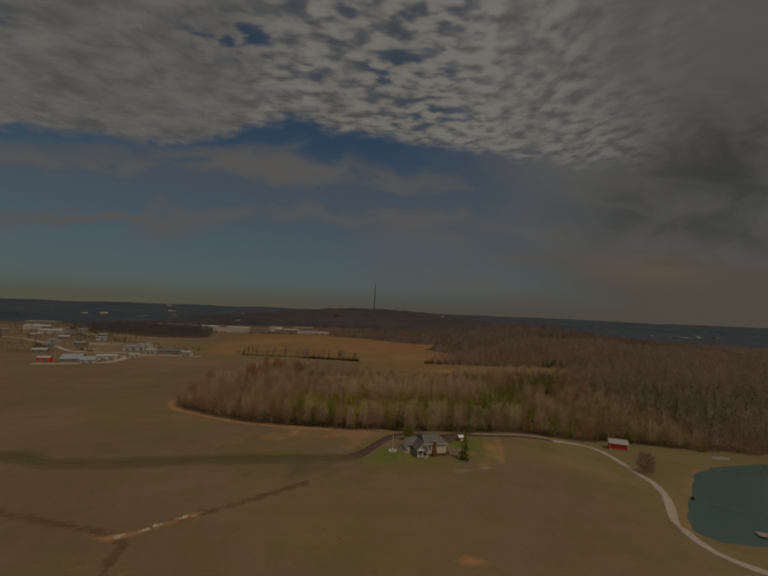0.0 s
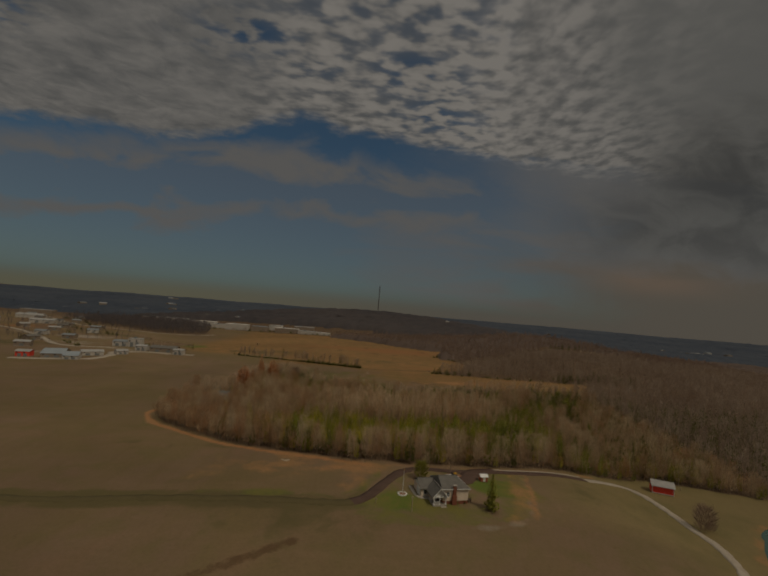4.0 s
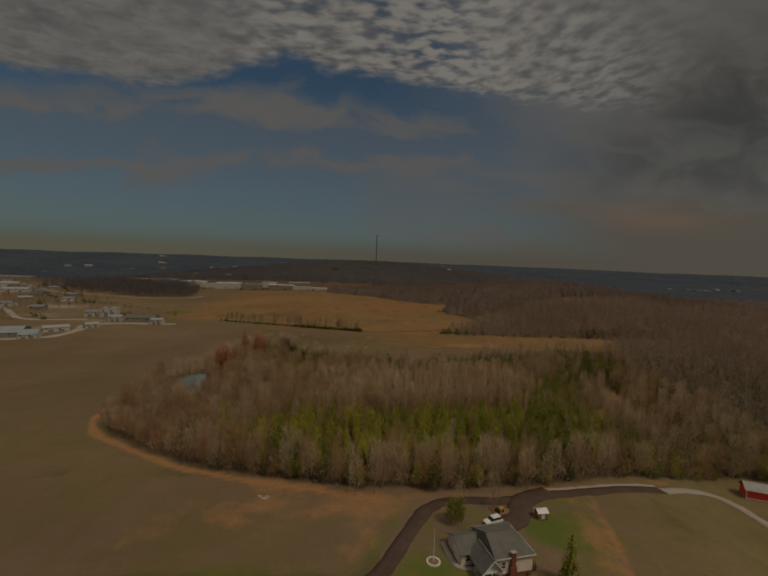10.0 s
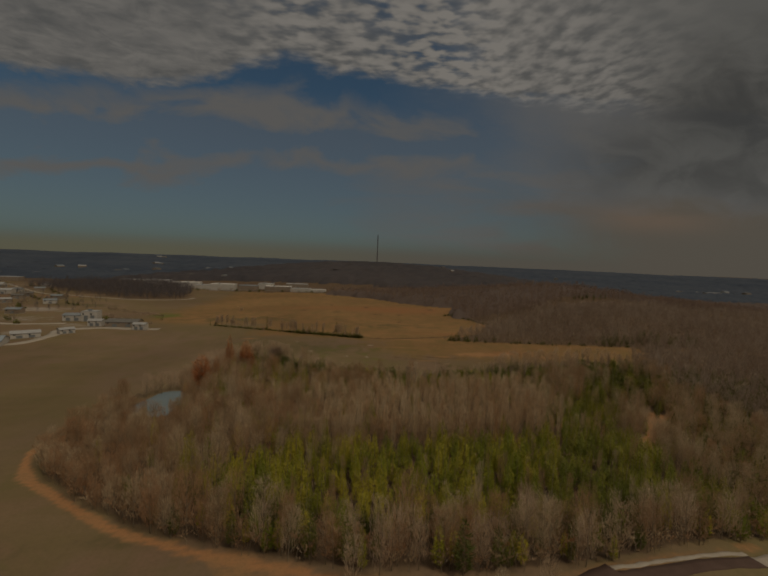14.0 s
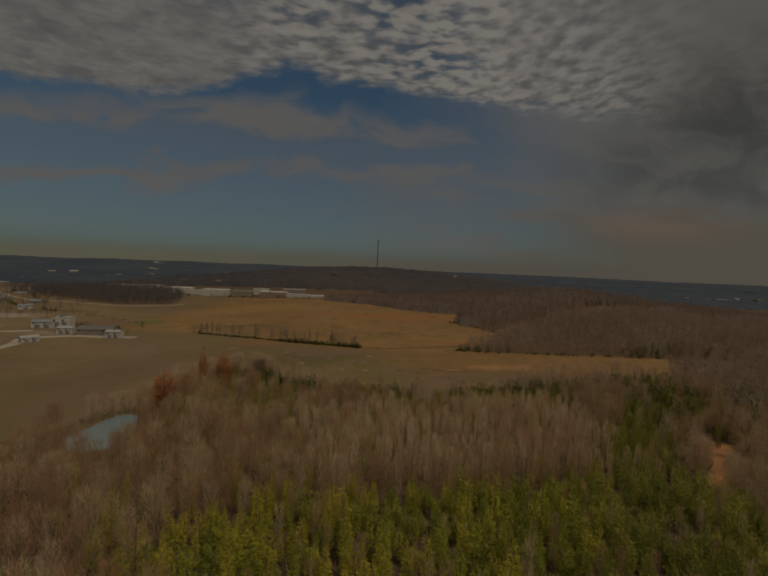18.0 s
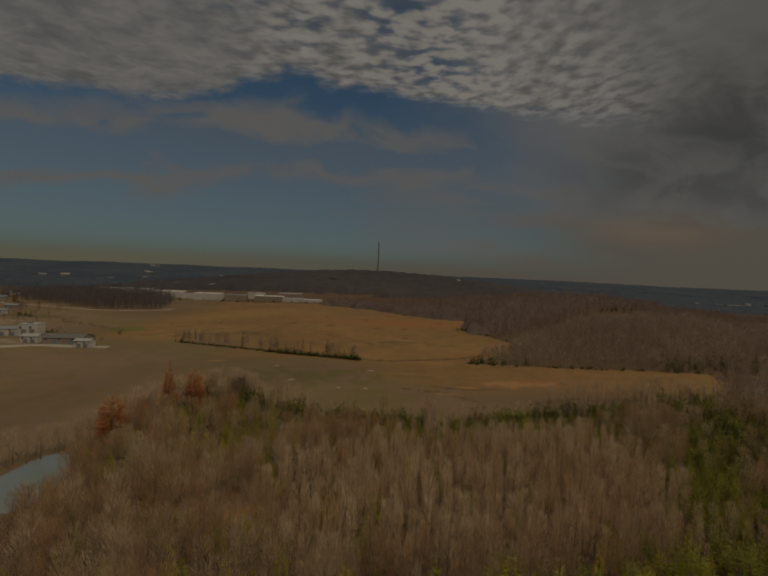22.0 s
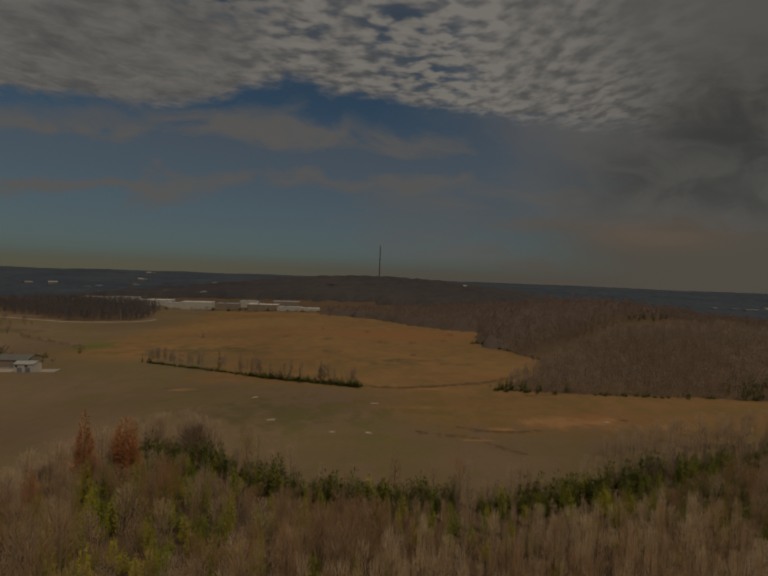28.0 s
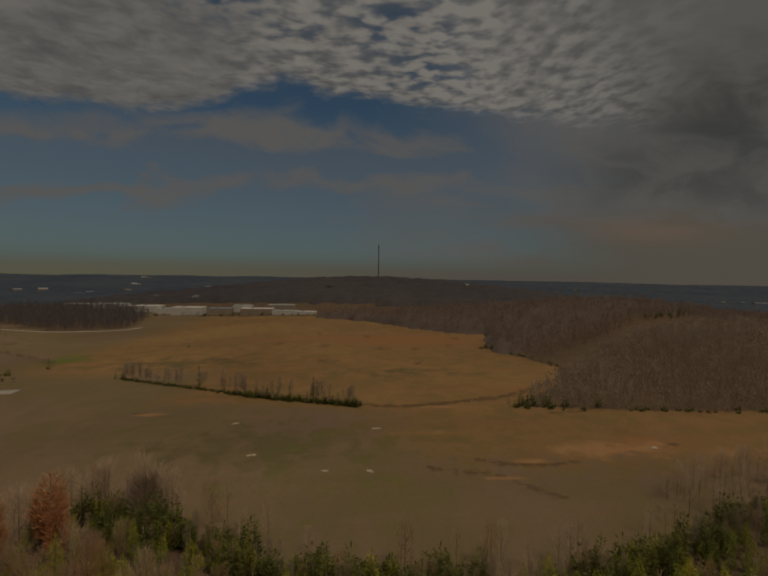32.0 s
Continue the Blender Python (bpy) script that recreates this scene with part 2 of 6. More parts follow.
def near(x, y, line):
    """The distance to a line of points."""
    x, y = np.asarray(x, float), np.asarray(y, float)
    best = np.full(x.shape, 1e9)
    for (ax, ay), (bx, by) in zip(line, line[1:]):
        dx, dy = bx - ax, by - ay
        t = np.clip(((x - ax) * dx + (y - ay) * dy) / (dx * dx + dy * dy), 0, 1)
        best = np.minimum(best, np.hypot(x - ax - t * dx, y - ay - t * dy))
    return best


def cleared(x, y):
    """How far inside the bare clay clearing in the wood a point lies, in metres."""
    strip = 2.6 - near(x, y, [(143, 309), (128, 289), (110, 272)])
    head = 5.6 - near(x, y, [(137, 315), (146, 307)])
    pit = 2.6 - near(x, y, [(-28, 283), (-24, 285)])
    head = np.maximum(head, pit)
    return np.maximum(strip, head)


def smooth(line, step=2.0):
    """A Catmull-Rom line through the points, at even steps."""
    p = np.array([line[0], *line, line[-1]], float)
    out = []
    for a, b, c, d in zip(p, p[1:], p[2:], p[3:]):
        k = max(2, int(np.hypot(*(c - b)) / step))
        for t in np.linspace(0, 1, k, endpoint=False):
            out.append(0.5 * (2 * b + (c - a) * t + (2 * a - 5 * b + 4 * c - d) * t**2 + (3 * b - a - 3 * c + d) * t**3))
    return [tuple(q) for q in (*out, p[-1])]


LANE = smooth([(-420, 205), (-240, 186), (-129, 166), (-105, 158), (-86, 157), (-60, 159), (-30, 159), (-8, 157.5), (-1, 158.5), (4.2, 162.5), (8.5, 170.5), (12.3, 177), (16, 183), (21, 186.6), (27, 187.8), (35, 188.0), (44, 190.3), (54, 193.6), (70, 197.6), (93, 204)])
GRAVEL = smooth([(93, 204), (104, 208), (111.5, 208.6), (116, 203), (116.5, 190), (115, 175), (114.5, 163), (110, 149), (101, 134), (95, 120), (96, 111), (104, 105), (130, 96), (170, 85), (230, 70)])
GULLY = smooth([(-140, 134), (-95, 124), (-83, 119), (-70, 116), (-62, 113), (-58, 112.5), (-50, 117), (-42, 123), (-31, 129), (-14, 140)])
WOOD_FRONT = [(-100, 268), (-101.5, 250), (-91.5, 235.5), (-72, 221), (-55, 211), (-42, 205.2), (-28, 200.3), (-13, 196.2), (-2, 193), (8, 193.5), (18, 191.5), (30, 192.8), (44, 195.5), (60, 200.5), (83, 207.5), (100, 214), (118, 218), (136, 220), (151, 215), (170, 208), (200, 204), (280, 212), (420, 225)]
BACK = [(172, 386), (143, 380), (107, 371), (78, 358), (47, 347), (27, 347), (7, 346), (-13, 350), (-31, 359), (-49, 366), (-66, 372)]
WOOD = WOOD_FRONT + [(900, 260), (900, 436), (400, 416), (215, 428), (202, 404)] + BACK + [(-72, 352), (-76, 328), (-84, 318), (-95, 300)]
PINE_STAND = [(-42, 226), (-37, 238), (-14, 248), (12, 254), (40, 258), (69, 266), (92, 274), (100, 286), (112, 280), (112, 235), (98, 217), (70, 212), (45, 206), (18, 204), (-5, 201), (-25, 207)]
HILL_WOOD = [(69, 451), (90, 447), (121, 443), (175, 437), (216, 430), (400, 418), (900, 438), (1500, 700), (1500, 1000), (300, 1000), (60, 900), (-60, 870), (20, 800), (61, 721), (85, 690), (118, 668), (118, 640), (104, 602), (112, 560), (122, 520), (110, 490)]
TOWN_WOOD = [(-285, 870), (-255, 745), (-317, 728), (-420, 780), (-560, 860), (-520, 960), (-380, 960)]
YARD = [(-6, 152), (12, 147), (24, 147), (39, 151), (52, 156), (57, 172), (64, 194), (40, 193), (20, 186), (12, 175), (8, 164)]
CLAY = smooth([(-102, 262), (-103, 248), (-93, 233.5), (-82, 226), (-72, 219), (-56, 209.3), (-42, 203.3), (-28, 198.4), (-16, 194.8), (-5, 191), (4, 188)])
YARD_EDGE = smooth([(62.5, 194), (60, 185), (56.3, 172), (53.5, 163), (51, 155.6), (40, 150.2), (26, 146.4)])
DITCHES = [smooth(p) for p in ([(2, 454), (18, 451), (48, 458), (76, 469), (102, 489), (117, 502), (120, 515)], [(22, 393), (32, 390), (41, 388), (56, 376)], [(39, 398), (55, 394), (70, 396)], [(71, 402), (87, 407), (101, 406), (113, 409)], [(-74, 635), (-22, 614), (36, 600), (87, 623), (111, 633)], [(-95, 449), (-84, 446)], [(82, 441), (98, 443)], [(-230, 600), (-160, 575), (-60, 560), (40, 545)], [(-40, 690), (30, 660), (90, 650)])]
GULLY_OLD = smooth([(-220, 150), (-150, 138), (-95, 124), (-58, 112.5), (-54, 104), (-52, 92)])


# ---- materials ----
def material(name, rough=0.8, metal=0.0):
    m = bpy.data.materials.new(name)
    m.use_nodes = True
    n = Nodes(m.node_tree)
    bsdf = m.node_tree.nodes["Principled BSDF"]
    bsdf.inputs["Roughness"].default_value, bsdf.inputs["Metallic"].default_value = rough, metal
    bsdf.inputs["Specular IOR Level"].default_value = 0.12
    return m, n, bsdf


def worn(name, a, b, scale=1.0, rough=0.8, metal=0.0, bump=0.0, vary=0.0):
    """A surface of two near colours, mottled at two scales; vary: how far it differs from thing to thing."""
    m, n, bsdf = material(name, rough, metal)
    co = n.add("ShaderNodeTexCoord").outputs["Object"]
    big, fine = n.noise(co, 0.6 * scale, 3.0), n.noise(co, 7.0 * scale, 5.0)
    f = n.math("ADD", n.math("MULTIPLY", n.ramp(big, 0.3, 0.7), 0.6), n.math("MULTIPLY", n.ramp(fine, 0.3, 0.7), 0.4))
    tint = n.mix(f, a, b)
    if vary:
        r = n.add("ShaderNodeObjectInfo").outputs["Random"]
        k = n.add("ShaderNodeHueSaturation", {"Hue": 0.5, "Saturation": 1.0, "Value": n.math("ADD", 1 - vary / 2, n.math("MULTIPLY", r, vary)), "Color": tint})
        tint = k.outputs[0]
    n.put(bsdf.inputs["Base Color"], tint)
    if bump:
        b2 = n.add("ShaderNodeBump", {"Strength": bump, "Height": fine, "Distance": 0.05})
        n.put(bsdf.inputs["Normal"], b2.outputs[0])
    return m


def ground_material():
    m, n, bsdf = material("fields", 0.95)
    co = n.add("ShaderNodeTexCoord").outputs["Object"]
    cover = n.add("ShaderNodeVertexColor", layer_name="cover")
    sep = n.add("ShaderNodeSeparateColor", {0: cover.outputs[0]})
    lawn, clay, litter = sep.outputs
    straw = cover.outputs["Alpha"]
    wide = n.noise(co, 0.012, 5.0, 0.6, 0.5)
    mid = n.noise(co, 0.09, 5.0, 0.6, 0.3)
    fine = n.noise(co, 1.1, 6.0, 0.7)
    rows = n.noise(n.scaled(co, 0.015, 0.16, 1.0, 0.25), 1.0, 3.0, 0.6, 0.4)
    rows2 = n.noise(n.scaled(co, 0.3, 0.03, 1.0, 0.5), 1.0, 3.0, 0.6, 0.4)
    stubble = n.mix(n.ramp(wide, 0.36, 0.62), (0.190, 0.124, 0.077), (0.168, 0.120, 0.056))
    stubble = n.mix(n.math("MULTIPLY", n.ramp(rows, 0.45, 0.75), 0.35), stubble, (0.225, 0.145, 0.085))
    stubble = n.mix(n.math("MULTIPLY", n.ramp(rows2, 0.45, 0.72), 0.4), stubble, (0.160, 0.110, 0.055))
    stubble = n.mix(n.math("MULTIPLY", n.ramp(mid, 0.48, 0.7), 0.5), stubble, (0.140, 0.115, 0.045))
    stubble = n.mix(n.math("MULTIPLY", n.ramp(n.noise(co, 0.03, 4.0, 0.6, 0.8), 0.52, 0.68), 0.45), stubble, (0.215, 0.128, 0.080))
    hay = n.mix(n.ramp(mid, 0.35, 0.65), (0.262, 0.142, 0.056), (0.195, 0.122, 0.045))
    hay = n.mix(n.math("MULTIPLY", n.ramp(rows, 0.5, 0.7), 0.5), hay, (0.265, 0.124, 0.055))
    turf = n.mix(n.ramp(mid, 0.4, 0.65), (0.105, 0.142, 0.022), (0.165, 0.148, 0.036))
    soil = n.mix(n.ramp(mid, 0.35, 0.65), (0.42, 0.192, 0.078), (0.35, 0.185, 0.082))
    leaves = n.mix(n.ramp(mid, 0.35, 0.65), (0.135, 0.085, 0.050), (0.105, 0.068, 0.043))
    edge = n.math("MULTIPLY", n.math("SUBTRACT", mid, 0.5), 1.4)

    def soft(v):
        return n.ramp(n.math("ADD", v, edge), 0.25, 0.75)
    tint = n.mix(soft(straw), stubble, hay)
    pos = n.add("ShaderNodeSeparateXYZ", {0: co})
    gold = n.math("MULTIPLY", n.ramp(n.math("ADD", pos.outputs[0], n.math("MULTIPLY", n.math("SUBTRACT", wide, 0.5), 90.0)), 45.0, 105.0), n.ramp(pos.outputs[1], 300.0, 240.0))
    tint = n.mix(n.math("MULTIPLY", gold, 0.75), tint, n.mix(n.ramp(mid, 0.4, 0.65), (0.200, 0.155, 0.066), (0.165, 0.135, 0.055)))
    shade = n.ramp(n.noise(co, 0.0055, 4.0, 0.6, 0.6), 0.32, 0.68, 0.90, 1.23)
    tint = n.add("ShaderNodeVectorMath", {0: tint, "Scale": shade}, operation="SCALE").outputs[0]
    mark = n.add("ShaderNodeVertexColor", layer_name="marks")
    marks = n.add("ShaderNodeSeparateColor", {0: mark.outputs[0]})
    tint = n.mix(soft(marks.outputs[2]), tint, (0.29, 0.132, 0.052))
    tint = n.mix(n.math("MULTIPLY", soft(marks.outputs[1]), 0.8), tint, n.mix(n.ramp(wide, 0.4, 0.6), (0.112, 0.094, 0.036), (0.098, 0.080, 0.036)))
    tint = n.mix(n.math("MULTIPLY", n.ramp(n.math("ADD", marks.outputs[0], n.math("MULTIPLY", n.math("SUBTRACT", n.noise(co, 0.28, 4.0, 0.65), 0.5), 2.2)), 0.25, 0.95), 0.85), tint, (0.105, 0.060, 0.030))
    tint = n.mix(soft(mark.outputs["Alpha"]), tint, n.mix(n.ramp(mid, 0.4, 0.6), (0.40, 0.34, 0.275), (0.31, 0.26, 0.205)))
    tint = n.mix(soft(lawn), tint, turf)
    tint = n.mix(soft(clay), tint, soil)
    tint = n.mix(soft(litter), tint, leaves)
    tint = n.mix(n.math("MULTIPLY", n.ramp(fine, 0.35, 0.7), 0.35), tint, (0.13, 0.095, 0.05))
    n.put(bsdf.inputs["Base Color"], tint)
    n.put(bsdf.inputs["Normal"], n.add("ShaderNodeBump", {"Strength": 0.5, "Height": fine, "Distance": 0.15}).outputs[0])
    return m


def plant_material(name, a, b, c, thin_share=0.4, odd=None):
    """Twigs or needles; the attribute tint sets each tree apart, odd being the colour of a few."""
    m, n, bsdf = material(name, 0.9)
    at = n.add("ShaderNodeAttribute", attribute_name="tint").outputs["Fac"]
    isle = n.add("ShaderNodeNewGeometry").outputs["Random Per Island"]
    tint = n.mix(n.ramp(at, 0.0, 1.0), a, b)
    tint = n.mix(n.math("MULTIPLY", isle, 0.5), tint, c)
    if odd:
        few = n.ramp(n.math("ABSOLUTE", n.math("SUBTRACT", n.math("FRACT", n.math("MULTIPLY", at, 7.0)), 0.5)), 0.03, 0.12, 0.45, 0.0)
        tint = n.mix(few, tint, odd)
    n.put(bsdf.inputs["Base Color"], tint)
    thin = n.add("ShaderNodeBsdfTranslucent", {"Color": tint})
    both = n.add("ShaderNodeMixShader", {0: thin_share, 1: bsdf.outputs[0], 2: thin.outputs[0]})
    n.put(m.node_tree.nodes["Material Output"].inputs["Surface"], both.outputs[0])
    return m


def water_material(name, deep):
    m, n, bsdf = material(name, 0.06)
    co = n.add("ShaderNodeTexCoord").outputs["Object"]
    n.put(bsdf.inputs["Base Color"], n.mix(n.noise(co, 0.08, 3.0), deep, tuple(1.3 * v for v in deep)))
    bsdf.inputs["Specular IOR Level"].default_value = 0.5
    n.put(bsdf.inputs["Normal"], n.add("ShaderNodeBump", {"Strength": 0.06, "Height": n.noise(co, 1.6, 3.0), "Distance": 0.05}).outputs[0])
    return m


FIELDS = ground_material()
BARK = plant_material("bark", (0.31, 0.235, 0.15), (0.44, 0.355, 0.245), (0.25, 0.185, 0.12))
TWIG = plant_material("bare_twigs", (0.44, 0.265, 0.14), (0.73, 0.58, 0.38), (0.35, 0.225, 0.125), odd=(0.52, 0.235, 0.10))
YOUNG = plant_material("young_twigs", (0.61, 0.41, 0.235), (0.88, 0.72, 0.48), (0.50, 0.36, 0.22), odd=(0.62, 0.34, 0.17))
RUST = plant_material("rust_leaves", (0.56, 0.265, 0.12), (0.61, 0.34, 0.16), (0.46, 0.21, 0.10))
NEEDLE = plant_material("pine_needles", (0.22, 0.25, 0.032), (0.58, 0.47, 0.06), (0.16, 0.175, 0.024), 0.25)
CEDAR = plant_material("cedar_needles", (0.128, 0.138, 0.036), (0.205, 0.19, 0.046), (0.082, 0.090, 0.025), 0.2)
VEILED = plant_material("pale_twigs", (0.61, 0.435, 0.28), (0.74, 0.565, 0.39), (0.51, 0.365, 0.24))
MIDPINE = plant_material("green_pine_needles", (0.19, 0.21, 0.038), (0.42, 0.36, 0.058), (0.13, 0.15, 0.030), 0.25)
# the blue of distance haze is painted into this base colour
HAZED_RIDGE = plant_material("hazed_ridge_wood", (0.088, 0.105, 0.138), (0.145, 0.158, 0.182), (0.076, 0.090, 0.118))
FARWOOD = plant_material("far_wood", (0.355, 0.255, 0.185), (0.56, 0.44, 0.33), (0.285, 0.215, 0.163))
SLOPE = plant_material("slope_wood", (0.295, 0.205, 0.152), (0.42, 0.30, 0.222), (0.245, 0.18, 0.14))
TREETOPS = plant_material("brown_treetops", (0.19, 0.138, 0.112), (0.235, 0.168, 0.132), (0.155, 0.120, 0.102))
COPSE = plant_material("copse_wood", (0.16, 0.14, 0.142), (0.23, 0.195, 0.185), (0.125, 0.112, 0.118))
# nearer ridge: browner, with a weaker distance haze put into the colour
LESS_HAZED_RIDGE = plant_material("less_hazed_ridge_wood", (0.092, 0.083, 0.088), (0.128, 0.108, 0.104), (0.076, 0.072, 0.080))
ASPHALT = worn("asphalt", (0.082, 0.050, 0.038), (0.112, 0.072, 0.055), 0.5, 0.9, bump=0.3)
DIRT = worn("lane_dirt", (0.100, 0.080, 0.037), (0.126, 0.098, 0.046), 0.4, 0.95, bump=0.4)
GRIT = worn("gravel", (0.40, 0.34, 0.27), (0.30, 0.25, 0.195), 0.8, 0.95, bump=0.4)
POOL_WATER = water_material("pool_water", (0.15, 0.18, 0.178))
WATER = water_material("pond_water", (0.050, 0.092, 0.078))


# ---- building helpers ----
def part(name, bm, mat, parent, label=""):
    me = bpy.data.meshes.new(name)
    bm.normal_update()
    bm.to_mesh(me)
    bm.free()
    me.materials.append(mat)
    ob = new(name, me)
    ob.parent = parent
    if label:
        ob["label"] = label
    return ob


def thing(name, x, y, z, rz, label, category, group="", kind=""):
    ob = new(name)
    ob.empty_display_size = 0.3
    ob.matrix_world = pose(x, y, z, 0, 0, rz)
    return tagged(ob, label, category, group, kind)


def box(bm, x0, x1, y0, y1, z0, z1, bevel=0.0):
    vs = [bm.verts.new((x, y, z)) for z in (z0, z1) for y in (y0, y1) for x in (x0, x1)]
    faces = [bm.faces.new([vs[k] for k in q]) for q in ((0, 2, 3, 1), (4, 5, 7, 6), (0, 1, 5, 4), (1, 3, 7, 5), (3, 2, 6, 7), (2, 0, 4, 6))]
    if bevel:
        bmesh.ops.bevel(bm, geom=list({e for f in faces for e in f.edges}), offset=bevel, segments=1, affect="EDGES")
    return bm


def boxed(x0, x1, y0, y1, z0, z1, bevel=0.0):
    return box(bmesh.new(), x0, x1, y0, y1, z0, z1, bevel)


def slab(points, thick, axis=2):
    """A flat piece from a ring of points, given thickness along one axis."""
    bm = bmesh.new()
    low = [bm.verts.new(p) for p in points]
    off = [0, 0, 0]
    off[axis] = thick
    top = [bm.verts.new((p[0] + off[0], p[1] + off[1], p[2] + off[2])) for p in points]
    bm.faces.new(low[::-1])
    bm.faces.new(top)
    k = len(points)
    for a in range(k):
        b = (a + 1) % k
        bm.faces.new((low[a], low[b], top[b], top[a]))
    bmesh.ops.recalc_face_normals(bm, faces=bm.faces)
    return bm


def tube(bm, a, b, r0, r1, sides=6):
    """A tapered stick from a to b."""
    a, b = Vector(a), Vector(b)
    q = (b - a).to_track_quat("Z", "Y")
    rings = []
    for p, r in ((a, r0), (b, r1)):
        rings.append([bm.verts.new(p + q @ Vector((r * math.cos(2 * math.pi * k / sides), r * math.sin(2 * math.pi * k / sides), 0))) for k in range(sides)])
    for k in range(sides):
        j = (k + 1) % sides
        bm.faces.new((rings[0][k], rings[0][j], rings[1][j], rings[1][k]))
    bm.faces.new(rings[0][::-1])
    bm.faces.new(rings[1])
    return bm


def sheet(name, verts, faces, mats, label="", category="", kind="", smooth_faces=False, tint=None, which=None, group=""):
    """One mesh object from arrays."""
    me = bpy.data.meshes.new(name)
    verts = np.asarray(verts, np.float32)
    faces = np.asarray(faces, np.int32)
    k = faces.shape[1]
    me.vertices.add(len(verts))
    me.vertices.foreach_set("co", verts.ravel())
    me.loops.add(faces.size)
    me.loops.foreach_set("vertex_index", faces.ravel())
    me.polygons.add(len(faces))
    me.polygons.foreach_set("loop_start", np.arange(0, faces.size, k, dtype=np.int32))
    if which is not None:
        me.polygons.foreach_set("material_index", np.asarray(which, np.int32))
    for m in mats:
        me.materials.append(m)
    if tint is not None:
        me.attributes.new("tint", "FLOAT", "POINT").data.foreach_set("value", np.asarray(tint, np.float32))
    me.update(calc_edges=True)
    if smooth_faces:
        me.shade_smooth()
    return tagged(new(name, me), label, category, group, kind)


# ---- ground ----
def spread(lo, hi, step, out_lo, out_hi, grow=1.09):
    a = list(np.arange(lo, hi + 0.1, step))
    s = step
    while a[-1] < out_hi:
        s = min(s * grow, 70)
        a.append(a[-1] + s)
    s = step
    while a[0] > out_lo:
        s = min(s * grow, 70)
        a.insert(0, a[0] - s)
    return np.array(a)


def make_ground():
    gx, gy = spread(-140, 140, 1.7, -4200, 4200), spread(70, 460, 1.7, -1500, 4700)
    X, Y = np.meshgrid(gx, gy)
    Z = H(X, Y)
    nx, ny = len(gx), len(gy)
    i = np.arange(nx * ny).reshape(ny, nx)
    faces = np.stack([i[:-1, :-1], i[:-1, 1:], i[1:, 1:], i[1:, :-1]], -1).reshape(-1, 4)
    ob = sheet("ground", np.stack([X, Y, Z], -1).reshape(-1, 3), faces, [FIELDS], "rolling winter farm fields of brown stubble, dry grass and red clay", "ground", "structure", True)
    lawn = np.where(inside(X, Y, YARD), 0.46, 0.0)
    lawn = np.maximum(lawn, 1.5 * gs(X, Y, 48, 176, 11, 7.5))
    lawn = np.maximum(lawn, 1.0 * gs(X, Y, 13, 160, 9, 8))
    verge = near(X, Y, LANE)
    lawn = np.maximum(lawn, 0.5 * ss(1.5, 3, verge) * (1 - ss(5, 9, verge)) * ss(-75, -30, X) * (X < 8) * (Y > 158))
    lawn = np.maximum(lawn, 0.8 * gs(X, Y, -205, 575, 18, 24))
    lawn = np.maximum(lawn, 0.36 * gs(X, Y, -5, 395, 55, 40))
    off = near(X, Y, CLAY)
    clay = np.maximum(0.80 * (1 - ss(0.4, 2.8, off)), 0.44 * (1 - ss(1, 9, off)) * ss(-60, -25, X))
    clay = np.maximum(clay, 0.38 * (1 - ss(2, 11, near(X, Y, smooth([(-26, 197), (-12, 190), (-4, 181), (0, 172), (-6, 166)])))))
    clay = np.maximum(clay, 0.55 * gs(X, Y, -8, 184, 24, 9))
    clay = np.maximum(clay, 0.50 * (1 - ss(0.4, 2.0, near(X - 2.0, Y, YARD_EDGE))) * ss(152, 158, Y))
    clay = np.maximum(clay, 0.36 * (1 - ss(1.5, 6.0, near(X + 2.0, Y, YARD_EDGE))) * ss(148, 156, Y))
    clay = np.maximum(clay, 0.42 * (1 - ss(0.8, 3.5, near(X, Y, [(12, 190), (30, 190.8), (44, 193.6), (60, 198.2), (83, 205.4), (100, 212)]))))
    clay = np.maximum(clay, 0.46 * gs(X, Y, -28, 184, 40, 13))
    clay = np.maximum(clay, 0.62 * (1 - ss(0.6, 2.4, near(X, Y, GULLY))) * (1 - ss(-46, -34, X)) * ss(-75, -62, X))
    clay = np.maximum(clay, 0.35 * gs(X, Y, -54, 100, 12, 14))
    clay = np.maximum(clay, 0.85 * gs(X, Y, 28, 104.5, 6, 2))
    clay = np.maximum(clay, 0.40 * (1 - ss(2, 7, near(X, Y, POND + POND[:1]))))
    clay = np.maximum(clay, 0.85 * ss(-2.5, 1.5, cleared(X, Y)))
    clay = np.maximum(clay, 0.6 * gs(X, Y, 85, 405, 30, 9))
    clay = np.maximum(clay, 0.5 * gs(X, Y, 130, 520, 40, 12))
    clay = np.maximum(clay, 0.6 * gs(X, Y, -88, 446, 9, 3))
